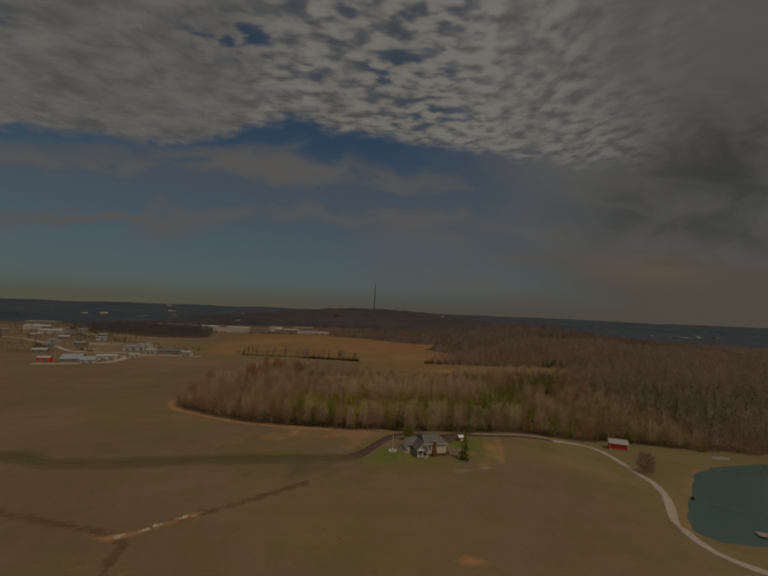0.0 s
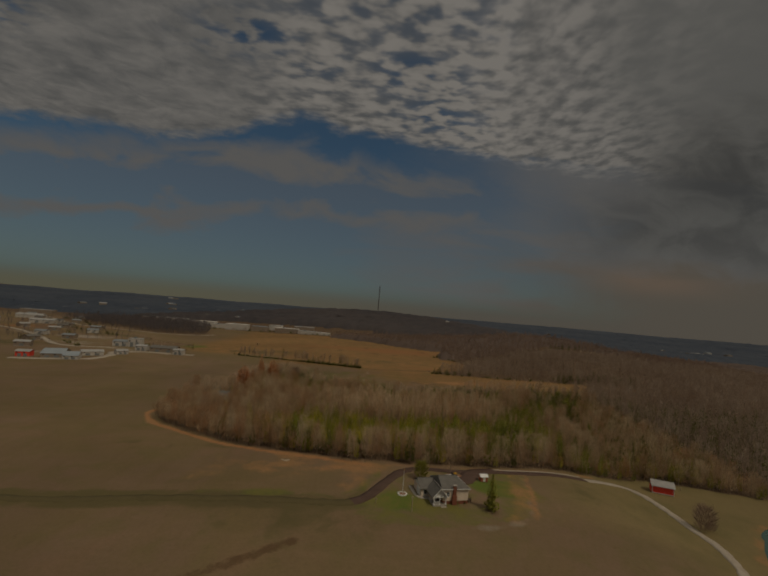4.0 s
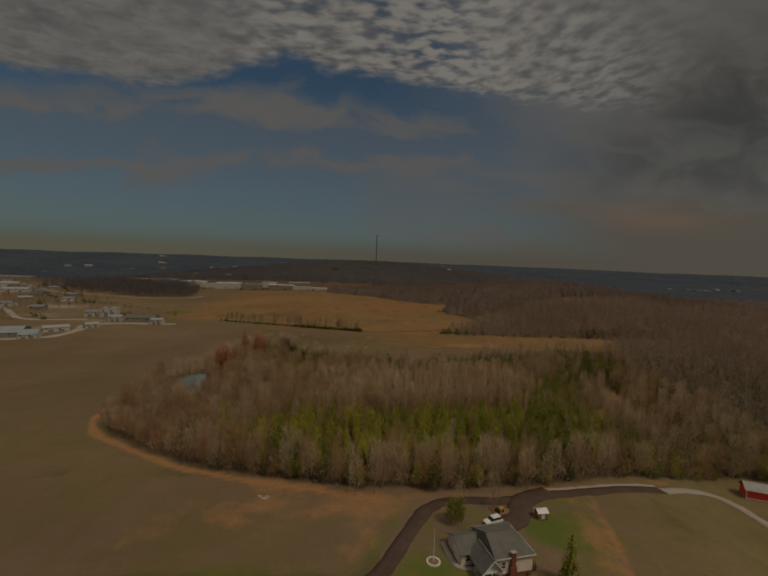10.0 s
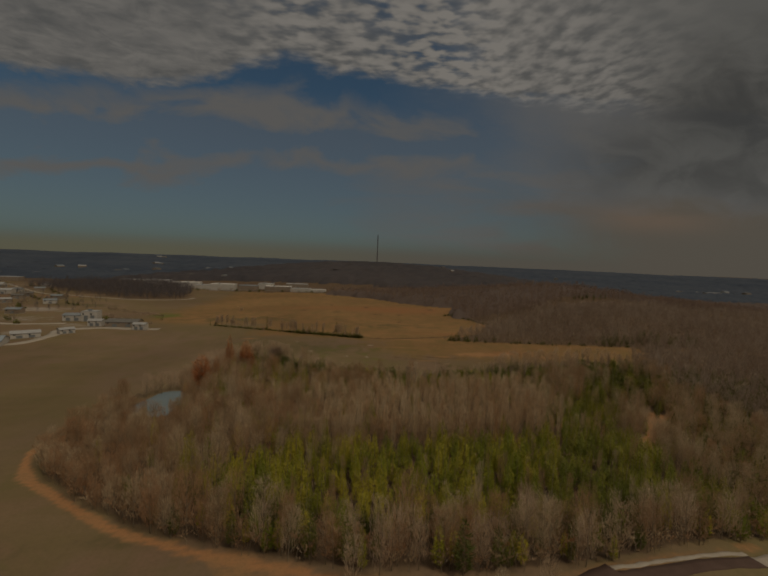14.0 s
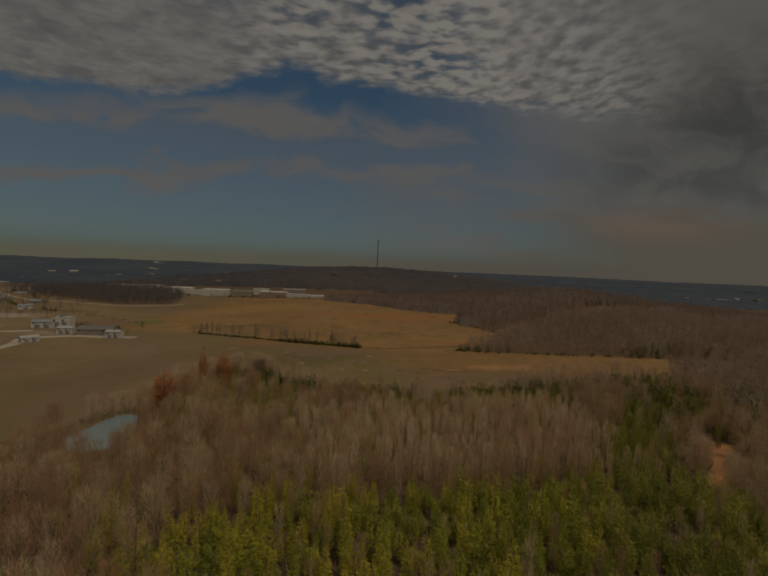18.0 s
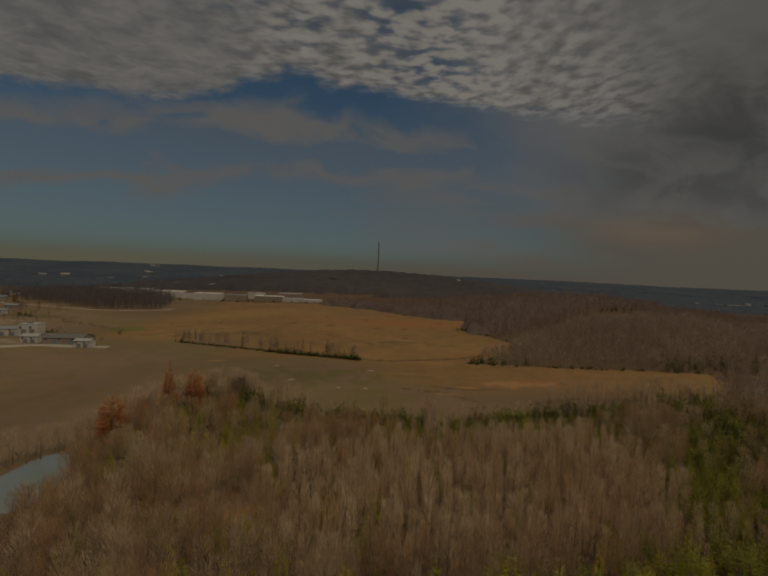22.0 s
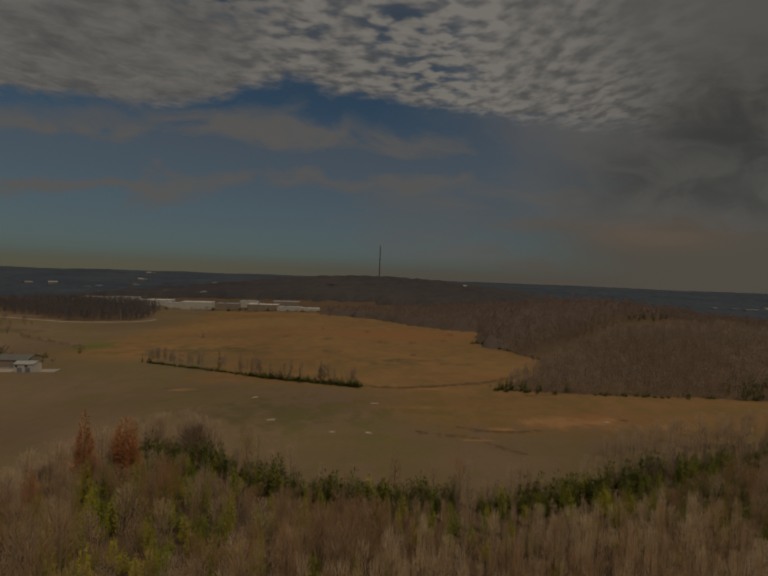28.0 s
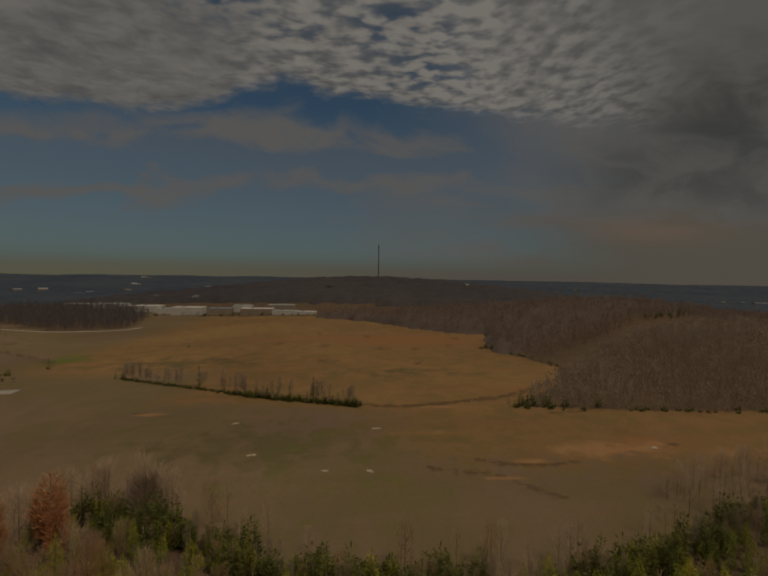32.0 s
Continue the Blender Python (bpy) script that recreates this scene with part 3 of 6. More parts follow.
    for cx, cy, rx, ry, k in ((95, 405.5, 16, 2.2, 0.75), (56, 397, 14, 1.6, 0.62), (43, 386.5, 10, 1.5, 0.6), (63, 416, 6, 1.2, 0.6), (105, 408, 10, 5, 0.55), (40, 450, 22, 2.0, 0.62), (78, 486, 22, 9, 0.5), (-12, 598, 45, 6, 0.5), (-20, 556, 35, 4, 0.42), (-88, 446, 10, 2.2, 0.62), (20, 640, 60, 7, 0.42), (60, 520, 40, 6, 0.45), (20, 420, 30, 3, 0.4), (128, 402, 22, 7, 0.45), (-60, 680, 50, 6, 0.4)):
        clay = np.maximum(clay, k * gs(X, Y, cx, cy, rx, ry))
    woods = inside(X, Y, WOOD) | inside(X, Y, HILL_WOOD) | inside(X, Y, TOWN_WOOD) | (Y > 880 + 0.12 * np.abs(X + 100))
    fringe = near(X, Y, WOOD_FRONT) * np.where(inside(X, Y, WOOD), 1, -1)
    litter = np.where(woods, 0.95, 0.0) * ss(-0.5, 4.0, np.where(inside(X, Y, WOOD), fringe, 9.0)) * ss(0.5, 3.5, -cleared(X, Y))
    straw = ss(-120, -60, X) * ss(440, 470, Y) * (1 - ss(900, 950, Y)) + 0.8 * ss(360, 420, Y) * ss(-60, 60, X)
    straw = np.maximum(straw, ss(490, 560, Y) * (1 - ss(900, 950, Y)) * ss(-260, -160, X))
    furrow = 0.9 * (1 - ss(0.5, 2.5, near(X, Y, GULLY))) * ss(-62, -40, X)
    furrow = np.maximum(furrow, 0.9 * (1 - ss(0.5, 2.5, near(X, Y, GULLY_OLD))))
    for line in DITCHES:
        furrow = np.maximum(furrow, 0.72 * (1 - ss(0.4, 2.6, near(X, Y, line))))
    ditch_side = near(X, Y, DITCHES[0])
    furrow = np.maximum(furrow, 0.8 * (1 - ss(0.8, 5, ditch_side)))
    olive = 0.8 * (1 - ss(2.5, 8.5, verge)) * (X < 3) * (X > -330)
    olive = np.maximum(olive, 0.62 * gs(X, Y, -30, 410, 60, 24))
    olive = np.maximum(olive, 0.58 * gs(X, Y, -120, 560, 70, 30))
    olive = np.maximum(olive, 0.55 * gs(X, Y, 30, 520, 60, 18))
    olive = np.maximum(olive, 0.42 * gs(X, Y, -60, 205, 40, 5))
    olive = np.maximum(olive, 0.3 * gs(X, Y, 86, 184, 18, 24))
    olive = np.maximum(olive, 0.5 * gs(X, Y, -10, 150, 30, 12))
    rust = 0.6 * gs(X, Y, 60, 640, 90, 45) + 0.6 * gs(X, Y, 105, 410, 26, 8) + 0.55 * gs(X, Y, 70, 480, 40, 16) + 0.45 * gs(X, Y, -60, 660, 120, 30)
    rust = np.maximum(rust, 0.55 * gs(X, Y, -420, 740, 90, 22))
    rust = np.maximum(rust, 0.6 * gs(X, Y, -490, 680, 40, 60))
    olive = np.maximum(olive, 0.7 * gs(X, Y, -330, 645, 60, 25))
    olive = np.maximum(olive, 0.7 * gs(X, Y, -370, 490, 60, 30))
    lot = np.maximum(0.75 * gs(X, Y, -350, 595, 38, 26), 0.36 * (1 - ss(0.6, 3.0, near(X, Y, YARD_EDGE))))
    for cx, cy, rx, ry in ((-318, 528, 36, 22), (-268, 462, 18, 16), (-250, 500, 26, 16), (-205, 494, 28, 7), (-700, 985, 80, 40), (-560, 640, 60, 14), (-300, 440, 10, 26), (-430, 600, 26, 20), (-480, 1010, 60, 20), (-200, 905, 150, 18)):
        lot = np.maximum(lot, 0.55 * gs(X, Y, cx, cy, rx, ry))
    marks = ob.data.color_attributes.new("marks", "FLOAT_COLOR", "POINT")
    marks.data.foreach_set("color", np.stack([furrow, olive, np.clip(rust, 0, 1), lot], -1).astype(np.float32).ravel())
    cover = ob.data.color_attributes.new("cover", "FLOAT_COLOR", "POINT")
    cover.data.foreach_set("color", np.stack([lawn, clay, litter, np.clip(straw, 0, 1)], -1).astype(np.float32).ravel())


make_ground()


def ribbon(name, line, width, mat, lift, label, category, ragged=0.25, seed=1):
    """A road laid along a line."""
    rng = np.random.default_rng(seed)
    p = np.array(line)
    d = np.gradient(p, axis=0)
    d /= np.linalg.norm(d, axis=1)[:, None]
    side = np.stack([d[:, 1], -d[:, 0]], 1)
    w = width / 2 + ragged * rng.uniform(-1, 1, (len(p), 2))
    cols = [p - side * w[:, :1], p - side * width / 6, p + side * width / 6, p + side * w[:, 1:]]
    q = np.stack(cols, 1)
    z = H(q[..., 0], q[..., 1]) + lift
    z[:, [1, 2]] += 0.05
    v = np.concatenate([q, z[..., None]], -1)
    skirt = v[:, [0, 3]].copy()
    skirt[..., 2] -= lift + 0.1
    v = np.concatenate([skirt[:, :1], v, skirt[:, 1:]], 1)
    k = v.shape[1]
    i = np.arange(len(p) * k).reshape(len(p), k)
    f = np.stack([i[:-1, :-1], i[:-1, 1:], i[1:, 1:], i[1:, :-1]], -1).reshape(-1, 4)
    return sheet(name, v.reshape(-1, 3), f, [mat], label, category, "structure")


ribbon("road_lane", [p for p in LANE if p[0] < -0.5 and p[1] < 210 and p[1] > 150], 3.6, DIRT, 0.035, "worn dirt farm lane with grassy verges", "road", 0.5, 3)
ribbon("road_drive", [p for p in LANE if p[0] > -2.5], 3.8, ASPHALT, 0.10, "dark worn asphalt farm drive curving round the house", "road")
PAD = smooth([(53, 195), (46, 191.5), (41.5, 187.5), (39.8, 183.5), (37.5, 179.5), (33, 176.8)])
ribbon("road_yard", PAD, 6.0, ASPHALT, 0.14, "dark asphalt parking apron behind the farmhouse", "road", 0.3, 4)
ribbon("road_shoulder", [(x - 0.6, y + 3.0) for x, y in LANE if x > 46], 1.3, GRIT, 0.06, "thin pale gravel shoulder along the asphalt drive", "road", 0.3, 6)
ribbon("road_gravel", GRAVEL, 3.5, GRIT, 0.12, "pale gravel drive running past the red barn", "road", 0.35)


def water(name, shore, z, label, mat):
    c = np.mean(np.array(shore, float), 0)
    p = np.array(smooth(shore + shore[:1], 3.0)[:-1])
    p = c + (p - c) * 1.04
    k = len(p)
    v = [(c[0], c[1], z)] + [(q[0], q[1], z) for q in p]
    return sheet(name, v, [(0, j + 1, (j + 1) % k + 1) for j in range(k)], [mat], label, "pond", "structure")


water("water_pond", POND, POND_Z, "still dark green farm pond reflecting the woods", WATER)
water("water_pool", POOL, POOL_Z, "small pale milky woodland pond reflecting the sky", POOL_WATER)


# ---- trees ----
def stick(a, b, r0, r1, sides):
    """Vertices and triangles of a tapered stick without ends."""
    a, b = np.array(a, float), np.array(b, float)
    d = (b - a) / np.linalg.norm(b - a)
    u = np.cross(d, (0.3, 0.9, 0.2))
    u /= np.linalg.norm(u)
    w = np.cross(d, u)
    t = 2 * math.pi * np.arange(sides) / sides
    ring = np.cos(t)[:, None] * u + np.sin(t)[:, None] * w
    v = np.concatenate([a + r0 * ring, b + r1 * ring])
    k = np.arange(sides)
    j = (k + 1) % sides
    return v, np.concatenate([np.stack([k, j, j + sides], 1), np.stack([k, j + sides, k + sides], 1)])


class Plant:
    """Gathers triangles of wood (0) and of foliage (1)."""

    def __init__(self):
        self.v, self.f, self.m, self.n = [], [], [], 0

    def put(self, v, f, m):
        self.v.append(np.asarray(v, float))
        self.f.append(np.asarray(f) + self.n)
        self.m.append(np.full(len(f), m))
        self.n += len(v)

    def blades(self, base, tip, width, m, rng, flat=0.0):
        """Slivers from base to tip, as arrays; flat: how far they lie open to the sky."""
        d = tip - base
        u = np.cross(d, rng.normal(size=d.shape) * (1 - flat) + np.array([0, 0, 1.0]) * flat * 2)
        u *= width[:, None] / (np.linalg.norm(u, axis=1)[:, None] + 1e-9)
        k = len(base)
        v = np.stack([base - u * 0.5, base + u * 0.5, tip], 1).reshape(-1, 3)
        self.put(v, np.arange(3 * k).reshape(-1, 3), m)

    def done(self):
        return np.concatenate(self.v), np.concatenate(self.f), np.concatenate(self.m)


def bare_tree(seed, tall=15.0, twigs=320, wide=0.27, sides=4, thick=0.11, limbs=10):
    """A leafless broad tree: trunk, limbs and a haze of twigs."""
    rng = np.random.default_rng(seed)
    p = Plant()
    lean = rng.normal(0, 0.3, 2)
    knots = [np.array([lean[0] * t * t * 2, lean[1] * t * t * 2, tall * t]) for t in (0, 0.3, 0.6, 0.92)]
    rad = [0.015 * tall, 0.011 * tall, 0.007 * tall, 0.002 * tall]
    for a, b, r0, r1 in zip(knots, knots[1:], rad, rad[1:]):
        p.put(*stick(a, b, r0, r1, sides), 0)
    ends = []
    for k in range(limbs):
        t = rng.uniform(0.12, 0.78)
        root = np.array([lean[0] * t * t * 2, lean[1] * t * t * 2, tall * t])
        az = k * 2.4 + rng.uniform(-0.5, 0.5)
        out = tall * wide * rng.uniform(0.55, 1.05) * (1.1 - 0.8 * abs(t - 0.45))
        tip = root + np.array([math.cos(az) * out, math.sin(az) * out, min(out * rng.uniform(0.6, 1.5), tall * 0.98 - root[2])])
        p.put(*stick(root, tip, 0.0055 * tall, 0.0012 * tall, 3), 0)
        ends.append((root, tip))
    ends.append((knots[2], knots[3]))
    pick = rng.integers(0, len(ends), twigs)
    a, b = np.array([e[0] for e in ends])[pick], np.array([e[1] for e in ends])[pick]
    base = a + (b - a) * rng.uniform(0.15, 1.0, twigs)[:, None]
    out = rng.normal(size=(twigs, 3)) * [0.75, 0.75, 0.5] + [0, 0, 1.7]
    out /= np.linalg.norm(out, axis=1)[:, None]
    tip = base + out * rng.uniform(0.06, 0.17, twigs)[:, None] * tall
    p.blades(base, tip, rng.uniform(0.6, 1.5, twigs) * thick, 1, rng)
    return p.done()


def pine_tree(seed, tall=11.0, whorls=10, each=7, tufts=4, wide=0.26, low=0.16):
    """A conifer: trunk, whorls of boughs and tufts of needles along them."""
    rng = np.random.default_rng(seed)
    p = Plant()
    p.put(*stick((0, 0, 0), (0, 0, tall * 0.97), 0.014 * tall, 0.002 * tall, 4), 0)
    base, tip, width = [], [], []
    for w in range(whorls):
        t = low + (1 - low) * (w + rng.uniform(-0.2, 0.2)) / whorls
        reach = tall * wide * (1.0 - t) ** 0.75 * rng.uniform(0.8, 1.15) + 0.25
        for k in range(each):
            az = 2 * math.pi * (k + rng.uniform(-0.3, 0.3)) / each + w
            d = np.array([math.cos(az), math.sin(az), rng.uniform(-0.12, 0.35)])
            root = np.array([0, 0, tall * t])
            for s in range(tufts):
                a = root + d * reach * (s / tufts) * rng.uniform(0.8, 1.1)
                o = d * 0.5 + rng.normal(0, 0.4, 3) + [0, 0, 0.15]
                base.append(a)
                tip.append(a + o / np.linalg.norm(o) * reach * rng.uniform(0.35, 0.6))
                width.append(reach * rng.uniform(0.18, 0.34))
    for k in range(6):
        base.append(np.array([0, 0, tall * 0.86]))
        tip.append(np.array([*rng.normal(0, 0.25, 2), tall * rng.uniform(0.97, 1.05)]))
        width.append(0.4)
    p.blades(np.array(base), np.array(tip), np.array(width), 1, rng, 0.55)
    return p.done()


def haze_tree(seed, tall=12.0, wide=3.2, twigs=95, thick=0.42):
    """A bare tree seen from far off: a stem and an upswept mass of branches."""
    rng = np.random.default_rng(seed)
    p = Plant()
    p.put(*stick((0, 0, 0), (rng.normal(0, 0.3), rng.normal(0, 0.3), tall * 0.9), 0.16, 0.04, 3), 0)
    az, h = rng.uniform(0, 2 * math.pi, twigs), rng.uniform(0.18, 0.93, twigs)
    reach = wide * np.sqrt(rng.uniform(0.02, 1, twigs)) * np.sqrt(np.clip(1 - ((h - 0.5) / 0.52) ** 2, 0.05, 1))
    base = np.stack([np.cos(az) * reach * 0.6, np.sin(az) * reach * 0.6, tall * (h - 0.10)], 1)
    tip = np.stack([np.cos(az) * reach, np.sin(az) * reach, tall * (h + rng.uniform(0.03, 0.12, twigs))], 1)
    p.blades(base, tip, rng.uniform(0.6, 1.4, twigs) * thick, 1, rng)
    return p.done()


def slim_tree(seed, tall=11.0, wide=1.3, twigs=170, thick=0.075, open_to=0.22, bare=0.2, limbs=7):
    """A slender leafless tree of a close stand: a straight stem, steep limbs and a fine upswept haze of twigs."""
    rng = np.random.default_rng(seed)
    p = Plant()
    lean = rng.normal(0, 0.025, 2) * tall
    p.put(*stick((0, 0, 0), (lean[0] * 0.4, lean[1] * 0.4, tall * 0.5), 0.011 * tall, 0.007 * tall, 3), 0)
    p.put(*stick((lean[0] * 0.4, lean[1] * 0.4, tall * 0.5), (lean[0], lean[1], tall * 0.95), 0.007 * tall, 0.002 * tall, 3), 0)
    for k in range(limbs):
        t, az = rng.uniform(0.25, 0.7), k * 2.4 + rng.uniform(-0.4, 0.4)
        out = wide * rng.uniform(0.5, 0.95)
        root = np.array([lean[0] * t, lean[1] * t, tall * t])
        p.put(*stick(root, root + [math.cos(az) * out, math.sin(az) * out, tall * rng.uniform(0.12, 0.24)], 0.0045 * tall, 0.001 * tall, 3), 0)
    az, h = rng.uniform(0, 2 * math.pi, twigs), bare + (0.92 - bare) * rng.uniform(0, 1, twigs) ** 0.85
    reach = wide * np.sqrt(rng.uniform(0.01, 1, twigs)) * np.sqrt(np.clip(1 - ((h - 0.52) / 0.55) ** 2, 0.03, 1))
    base = np.stack([np.cos(az) * reach * 0.75 + lean[0] * h, np.sin(az) * reach * 0.75 + lean[1] * h, tall * h], 1)
    size = tall * rng.uniform(0.07, 0.19, twigs)
    out = np.stack([np.cos(az), np.sin(az), 0 * az], 1) * open_to * rng.uniform(0.2, 1.6, twigs)[:, None] + rng.normal(0, 0.16, (twigs, 3)) + [0, 0, 1.0]
    out /= np.linalg.norm(out, axis=1)[:, None]
    p.blades(base, base + out * size[:, None], rng.uniform(0.6, 1.5, twigs) * thick, 1, rng)
    return p.done()


def full_tree(seed, tall=9.0, wide=1.6, tufts=260, thick=0.2, shape=0.8, low=0.1, up=0.55):
    """A tree in needle or leaf: a stem and short tufts that close over it; shape: 0.8 a cone, under 0.5 a dome."""
    rng = np.random.default_rng(seed)
    p = Plant()
    p.put(*stick((0, 0, 0), (0, 0, tall * 0.93), 0.014 * tall, 0.002 * tall, 4), 0)
    lobe = rng.uniform(0, 2 * math.pi, 3)
    az, u = rng.uniform(0, 2 * math.pi, tufts), rng.uniform(0, 1, tufts)
    t = low + (0.97 - low) * (1 - np.sqrt(u))
    skew = 1 + 0.16 * np.sin(2 * az + lobe[0] + 5 * t) + 0.12 * np.sin(3 * az + lobe[1] - 9 * t) + 0.12 * np.sin(23 * t + lobe[2])
    edge = wide * (1 - t) ** shape * np.minimum(1, 0.55 + 2.2 * (t - low)) * skew + 0.06
    reach = edge * rng.uniform(0.35, 1, tufts) ** 0.6
    base = np.stack([np.cos(az) * reach * 0.7, np.sin(az) * reach * 0.7, tall * t], 1)
    out = np.stack([np.cos(az), np.sin(az), 0 * az + up], 1) + rng.normal(0, 0.3, (tufts, 3))
    out /= np.linalg.norm(out, axis=1)[:, None]
    size = (0.25 + 0.32 * edge) * rng.uniform(0.7, 1.4, tufts)
    p.blades(base, base + out * size[:, None], rng.uniform(0.7, 1.5, tufts) * thick * (0.5 + 0.5 * edge / wide), 1, rng, 0.35)
    p.blades(np.array([[0, 0, tall * 0.88]] * 4), np.array([[*rng.normal(0, 0.12, 2), tall * rng.uniform(0.97, 1.03)] for _ in range(4)]), np.full(4, 0.25), 1, rng)
    return p.done()


def canopy(name, gx, gy, tall, keep, mat, label, seed):
    """The closed, bumpy top of a far wood, standing on skirts at its rim."""
    rng = np.random.default_rng(seed)
    X, Y = np.meshgrid(gx, gy)
    X = X + rng.uniform(-0.4, 0.4, X.shape) * np.gradient(gx)[None]
    Y = Y + rng.uniform(-0.4, 0.4, X.shape) * np.gradient(gy)[:, None]
    stand = keep(X, Y)
    Z = H(X, Y) + np.where(stand, tall * rng.uniform(0.5, 1.1, X.shape), -1.0)
    i = np.arange(X.size).reshape(X.shape)
    f = np.stack([i[:-1, :-1], i[:-1, 1:], i[1:, 1:], i[1:, :-1]], -1)
    some = stand[:-1, :-1] | stand[:-1, 1:] | stand[1:, 1:] | stand[1:, :-1]
    f = f[some]
    tris = np.concatenate([f[:, [0, 1, 2]], f[:, [0, 2, 3]]])
    v = np.stack([X, Y, Z], -1).reshape(-1, 3)
    used, back = np.unique(tris, return_inverse=True)
    patch = 0.5 + 0.3 * np.sin(X / 130 + 2 * np.sin(Y / 210)) * np.sin(Y / 90 + X / 170) + rng.uniform(-0.3, 0.3, X.shape)
    return sheet(name, v[used], back.reshape(tris.shape), [mat], label, "trees", "stuff", tint=np.clip(patch, 0, 1).ravel()[used])


def forest(name, kinds, spots, mats, label, category="trees", seed=3):
    """Many trees as one object. spots: x, y, kind, scale; each turned and tinted by chance."""
    rng = np.random.default_rng(seed)
    V, F, M, T, off = [], [], [], [], 0
    for k, (v, f, m) in enumerate(kinds):
        mine = spots[spots[:, 2] == k]
        if not len(mine):
            continue
        a, s = rng.uniform(0, 6.283, len(mine)), mine[:, 3]
        c, d = np.cos(a) * s, np.sin(a) * s
        q = np.empty((len(mine), len(v), 3))
        q[..., 0] = v[:, 0] * c[:, None] - v[:, 1] * d[:, None] + mine[:, :1]
        q[..., 1] = v[:, 0] * d[:, None] + v[:, 1] * c[:, None] + mine[:, 1:2]
        q[..., 2] = v[:, 2] * (s * rng.uniform(0.85, 1.15, len(mine)))[:, None] + H(mine[:, 0], mine[:, 1])[:, None] - 0.1
        V.append(q.reshape(-1, 3))
        F.append((f[None] + (np.arange(len(mine)) * len(v))[:, None, None]).reshape(-1, 3) + off)
        M.append(np.tile(m, len(mine)))
        x, y = mine[:, 0], mine[:, 1]
        patch = 0.5 + 0.27 * np.sin(x / 7.3 + 2.1 * np.sin(y / 11)) * np.sin(y / 8.1 + x / 19) + 0.2 * np.sin(x / 23 + y / 31 + 1.7 * np.sin(y / 17))
        T.append(np.repeat(np.clip(0.5 * patch + rng.uniform(0, 1, len(mine)) ** 1.2 * 0.75 - 0.12, 0, 1), len(v)))
        off += len(v) * len(mine)
    return sheet(name, np.concatenate(V), np.concatenate(F), mats, label, category, "stuff", tint=np.concatenate(T), which=np.concatenate(M))


def scatter(poly, step, rng, jitter=0.45):
    """Points at uneven spacing inside a polygon."""
    p = np.array(poly)
    p = p.astype(float)
    xs, ys = np.arange(p[:, 0].min(), p[:, 0].max(), step), np.arange(p[:, 1].min(), p[:, 1].max(), step)
    X, Y = np.meshgrid(xs, ys)
    X[1::2] += step / 2
    q = np.stack([X.ravel(), Y.ravel()], 1) + rng.uniform(-jitter, jitter, (X.size, 2)) * step
    return q[inside(q[:, 0], q[:, 1], poly)]


SLIM = [slim_tree(200 + k, 11.0 + 0.5 * (k % 3), 1.2 + 0.12 * (k % 4), 215, 0.062) for k in range(8)]
WOODY = [slim_tree(220 + k, 12.5 + 0.4 * (k % 4), 2.6 + 0.3 * (k % 3), 460, 0.058, 0.5, 0.18) for k in range(8)]
PINES = [full_tree(20 + k, 8.6, 1.8 + 0.15 * (k % 3), 430, 0.19, 0.62, 0.12, 0.35) for k in range(5)]
ROUNDED = [full_tree(240 + k, 6.0 + 0.5 * k, 2.3 + 0.2 * (k % 3), 420, 0.26, 0.42, 0.0) for k in range(5)]
CEDARS = [pine_tree(40 + k, 9.0, 9, 6, 3, 0.2, 0.05) for k in range(3)]
RUSTY = [full_tree(50, 11.0, 3.4, 1900, 0.2, 0.48, 0.1, 0.7), full_tree(51, 12.0, 2.4, 1500, 0.2, 0.62, 0.05, 0.7)]
VEIL = [slim_tree(250 + k, 12.0, 2.6, 330, 0.05, 0.45, 0.28) for k in range(4)]
BROAD = [bare_tree(53 + k, 9.0, 900, 0.44, 5, 0.13, 20) for k in range(2)]


class Kind:
    """A kind of single tree: its meshes of wood and of crown, in a few shades."""

    def __init__(self, shape, wood, leaf, shades=3):
        v, f, m = shape
        self.sets = []
        for k in range(shades):
            pair = []
            for which, mat, name in ((0, wood, "trunk"), (1, leaf, "crown")):
                mine = f[m == which]
                used, back = np.unique(mine, return_inverse=True)
                ob = sheet(name, v[used], back.reshape(mine.shape), [mat], tint=np.full(len(used), (k + 0.5) / shades))
                pair.append(ob.data)
                bpy.data.objects.remove(ob)
            self.sets.append(pair)
        self.count = 0

    def plant(self, name, x, y, scale, turn, label, group="", stretch=1.0, category="tree"):
        self.count += 1
        base = thing(name, x, y, float(H(x, y)) - 0.12, turn, label, category, group)
        base.scale = (scale, scale, scale * stretch)
        for part_name, me in zip(("trunk", "crown"), self.sets[self.count % len(self.sets)]):
            new(part_name, me).parent = base
        return base


K_BARE = [Kind(s, BARK, TWIG) for s in WOODY]
K_PALE = [Kind(s, BARK, VEILED) for s in WOODY]
K_VEIL = [Kind(s, BARK, VEILED, 2) for s in VEIL]
K_DOME = [Kind(s, BARK, CEDAR, 2) for s in ROUNDED]
K_DARK = [Kind(s, BARK, CEDAR) for s in PINES]
K_PINE = [Kind(s, BARK, NEEDLE) for s in PINES]
K_CEDAR = [Kind(s, BARK, CEDAR, 2) for s in CEDARS]
K_RUST = [Kind(s, BARK, RUST, 2) for s in RUSTY]
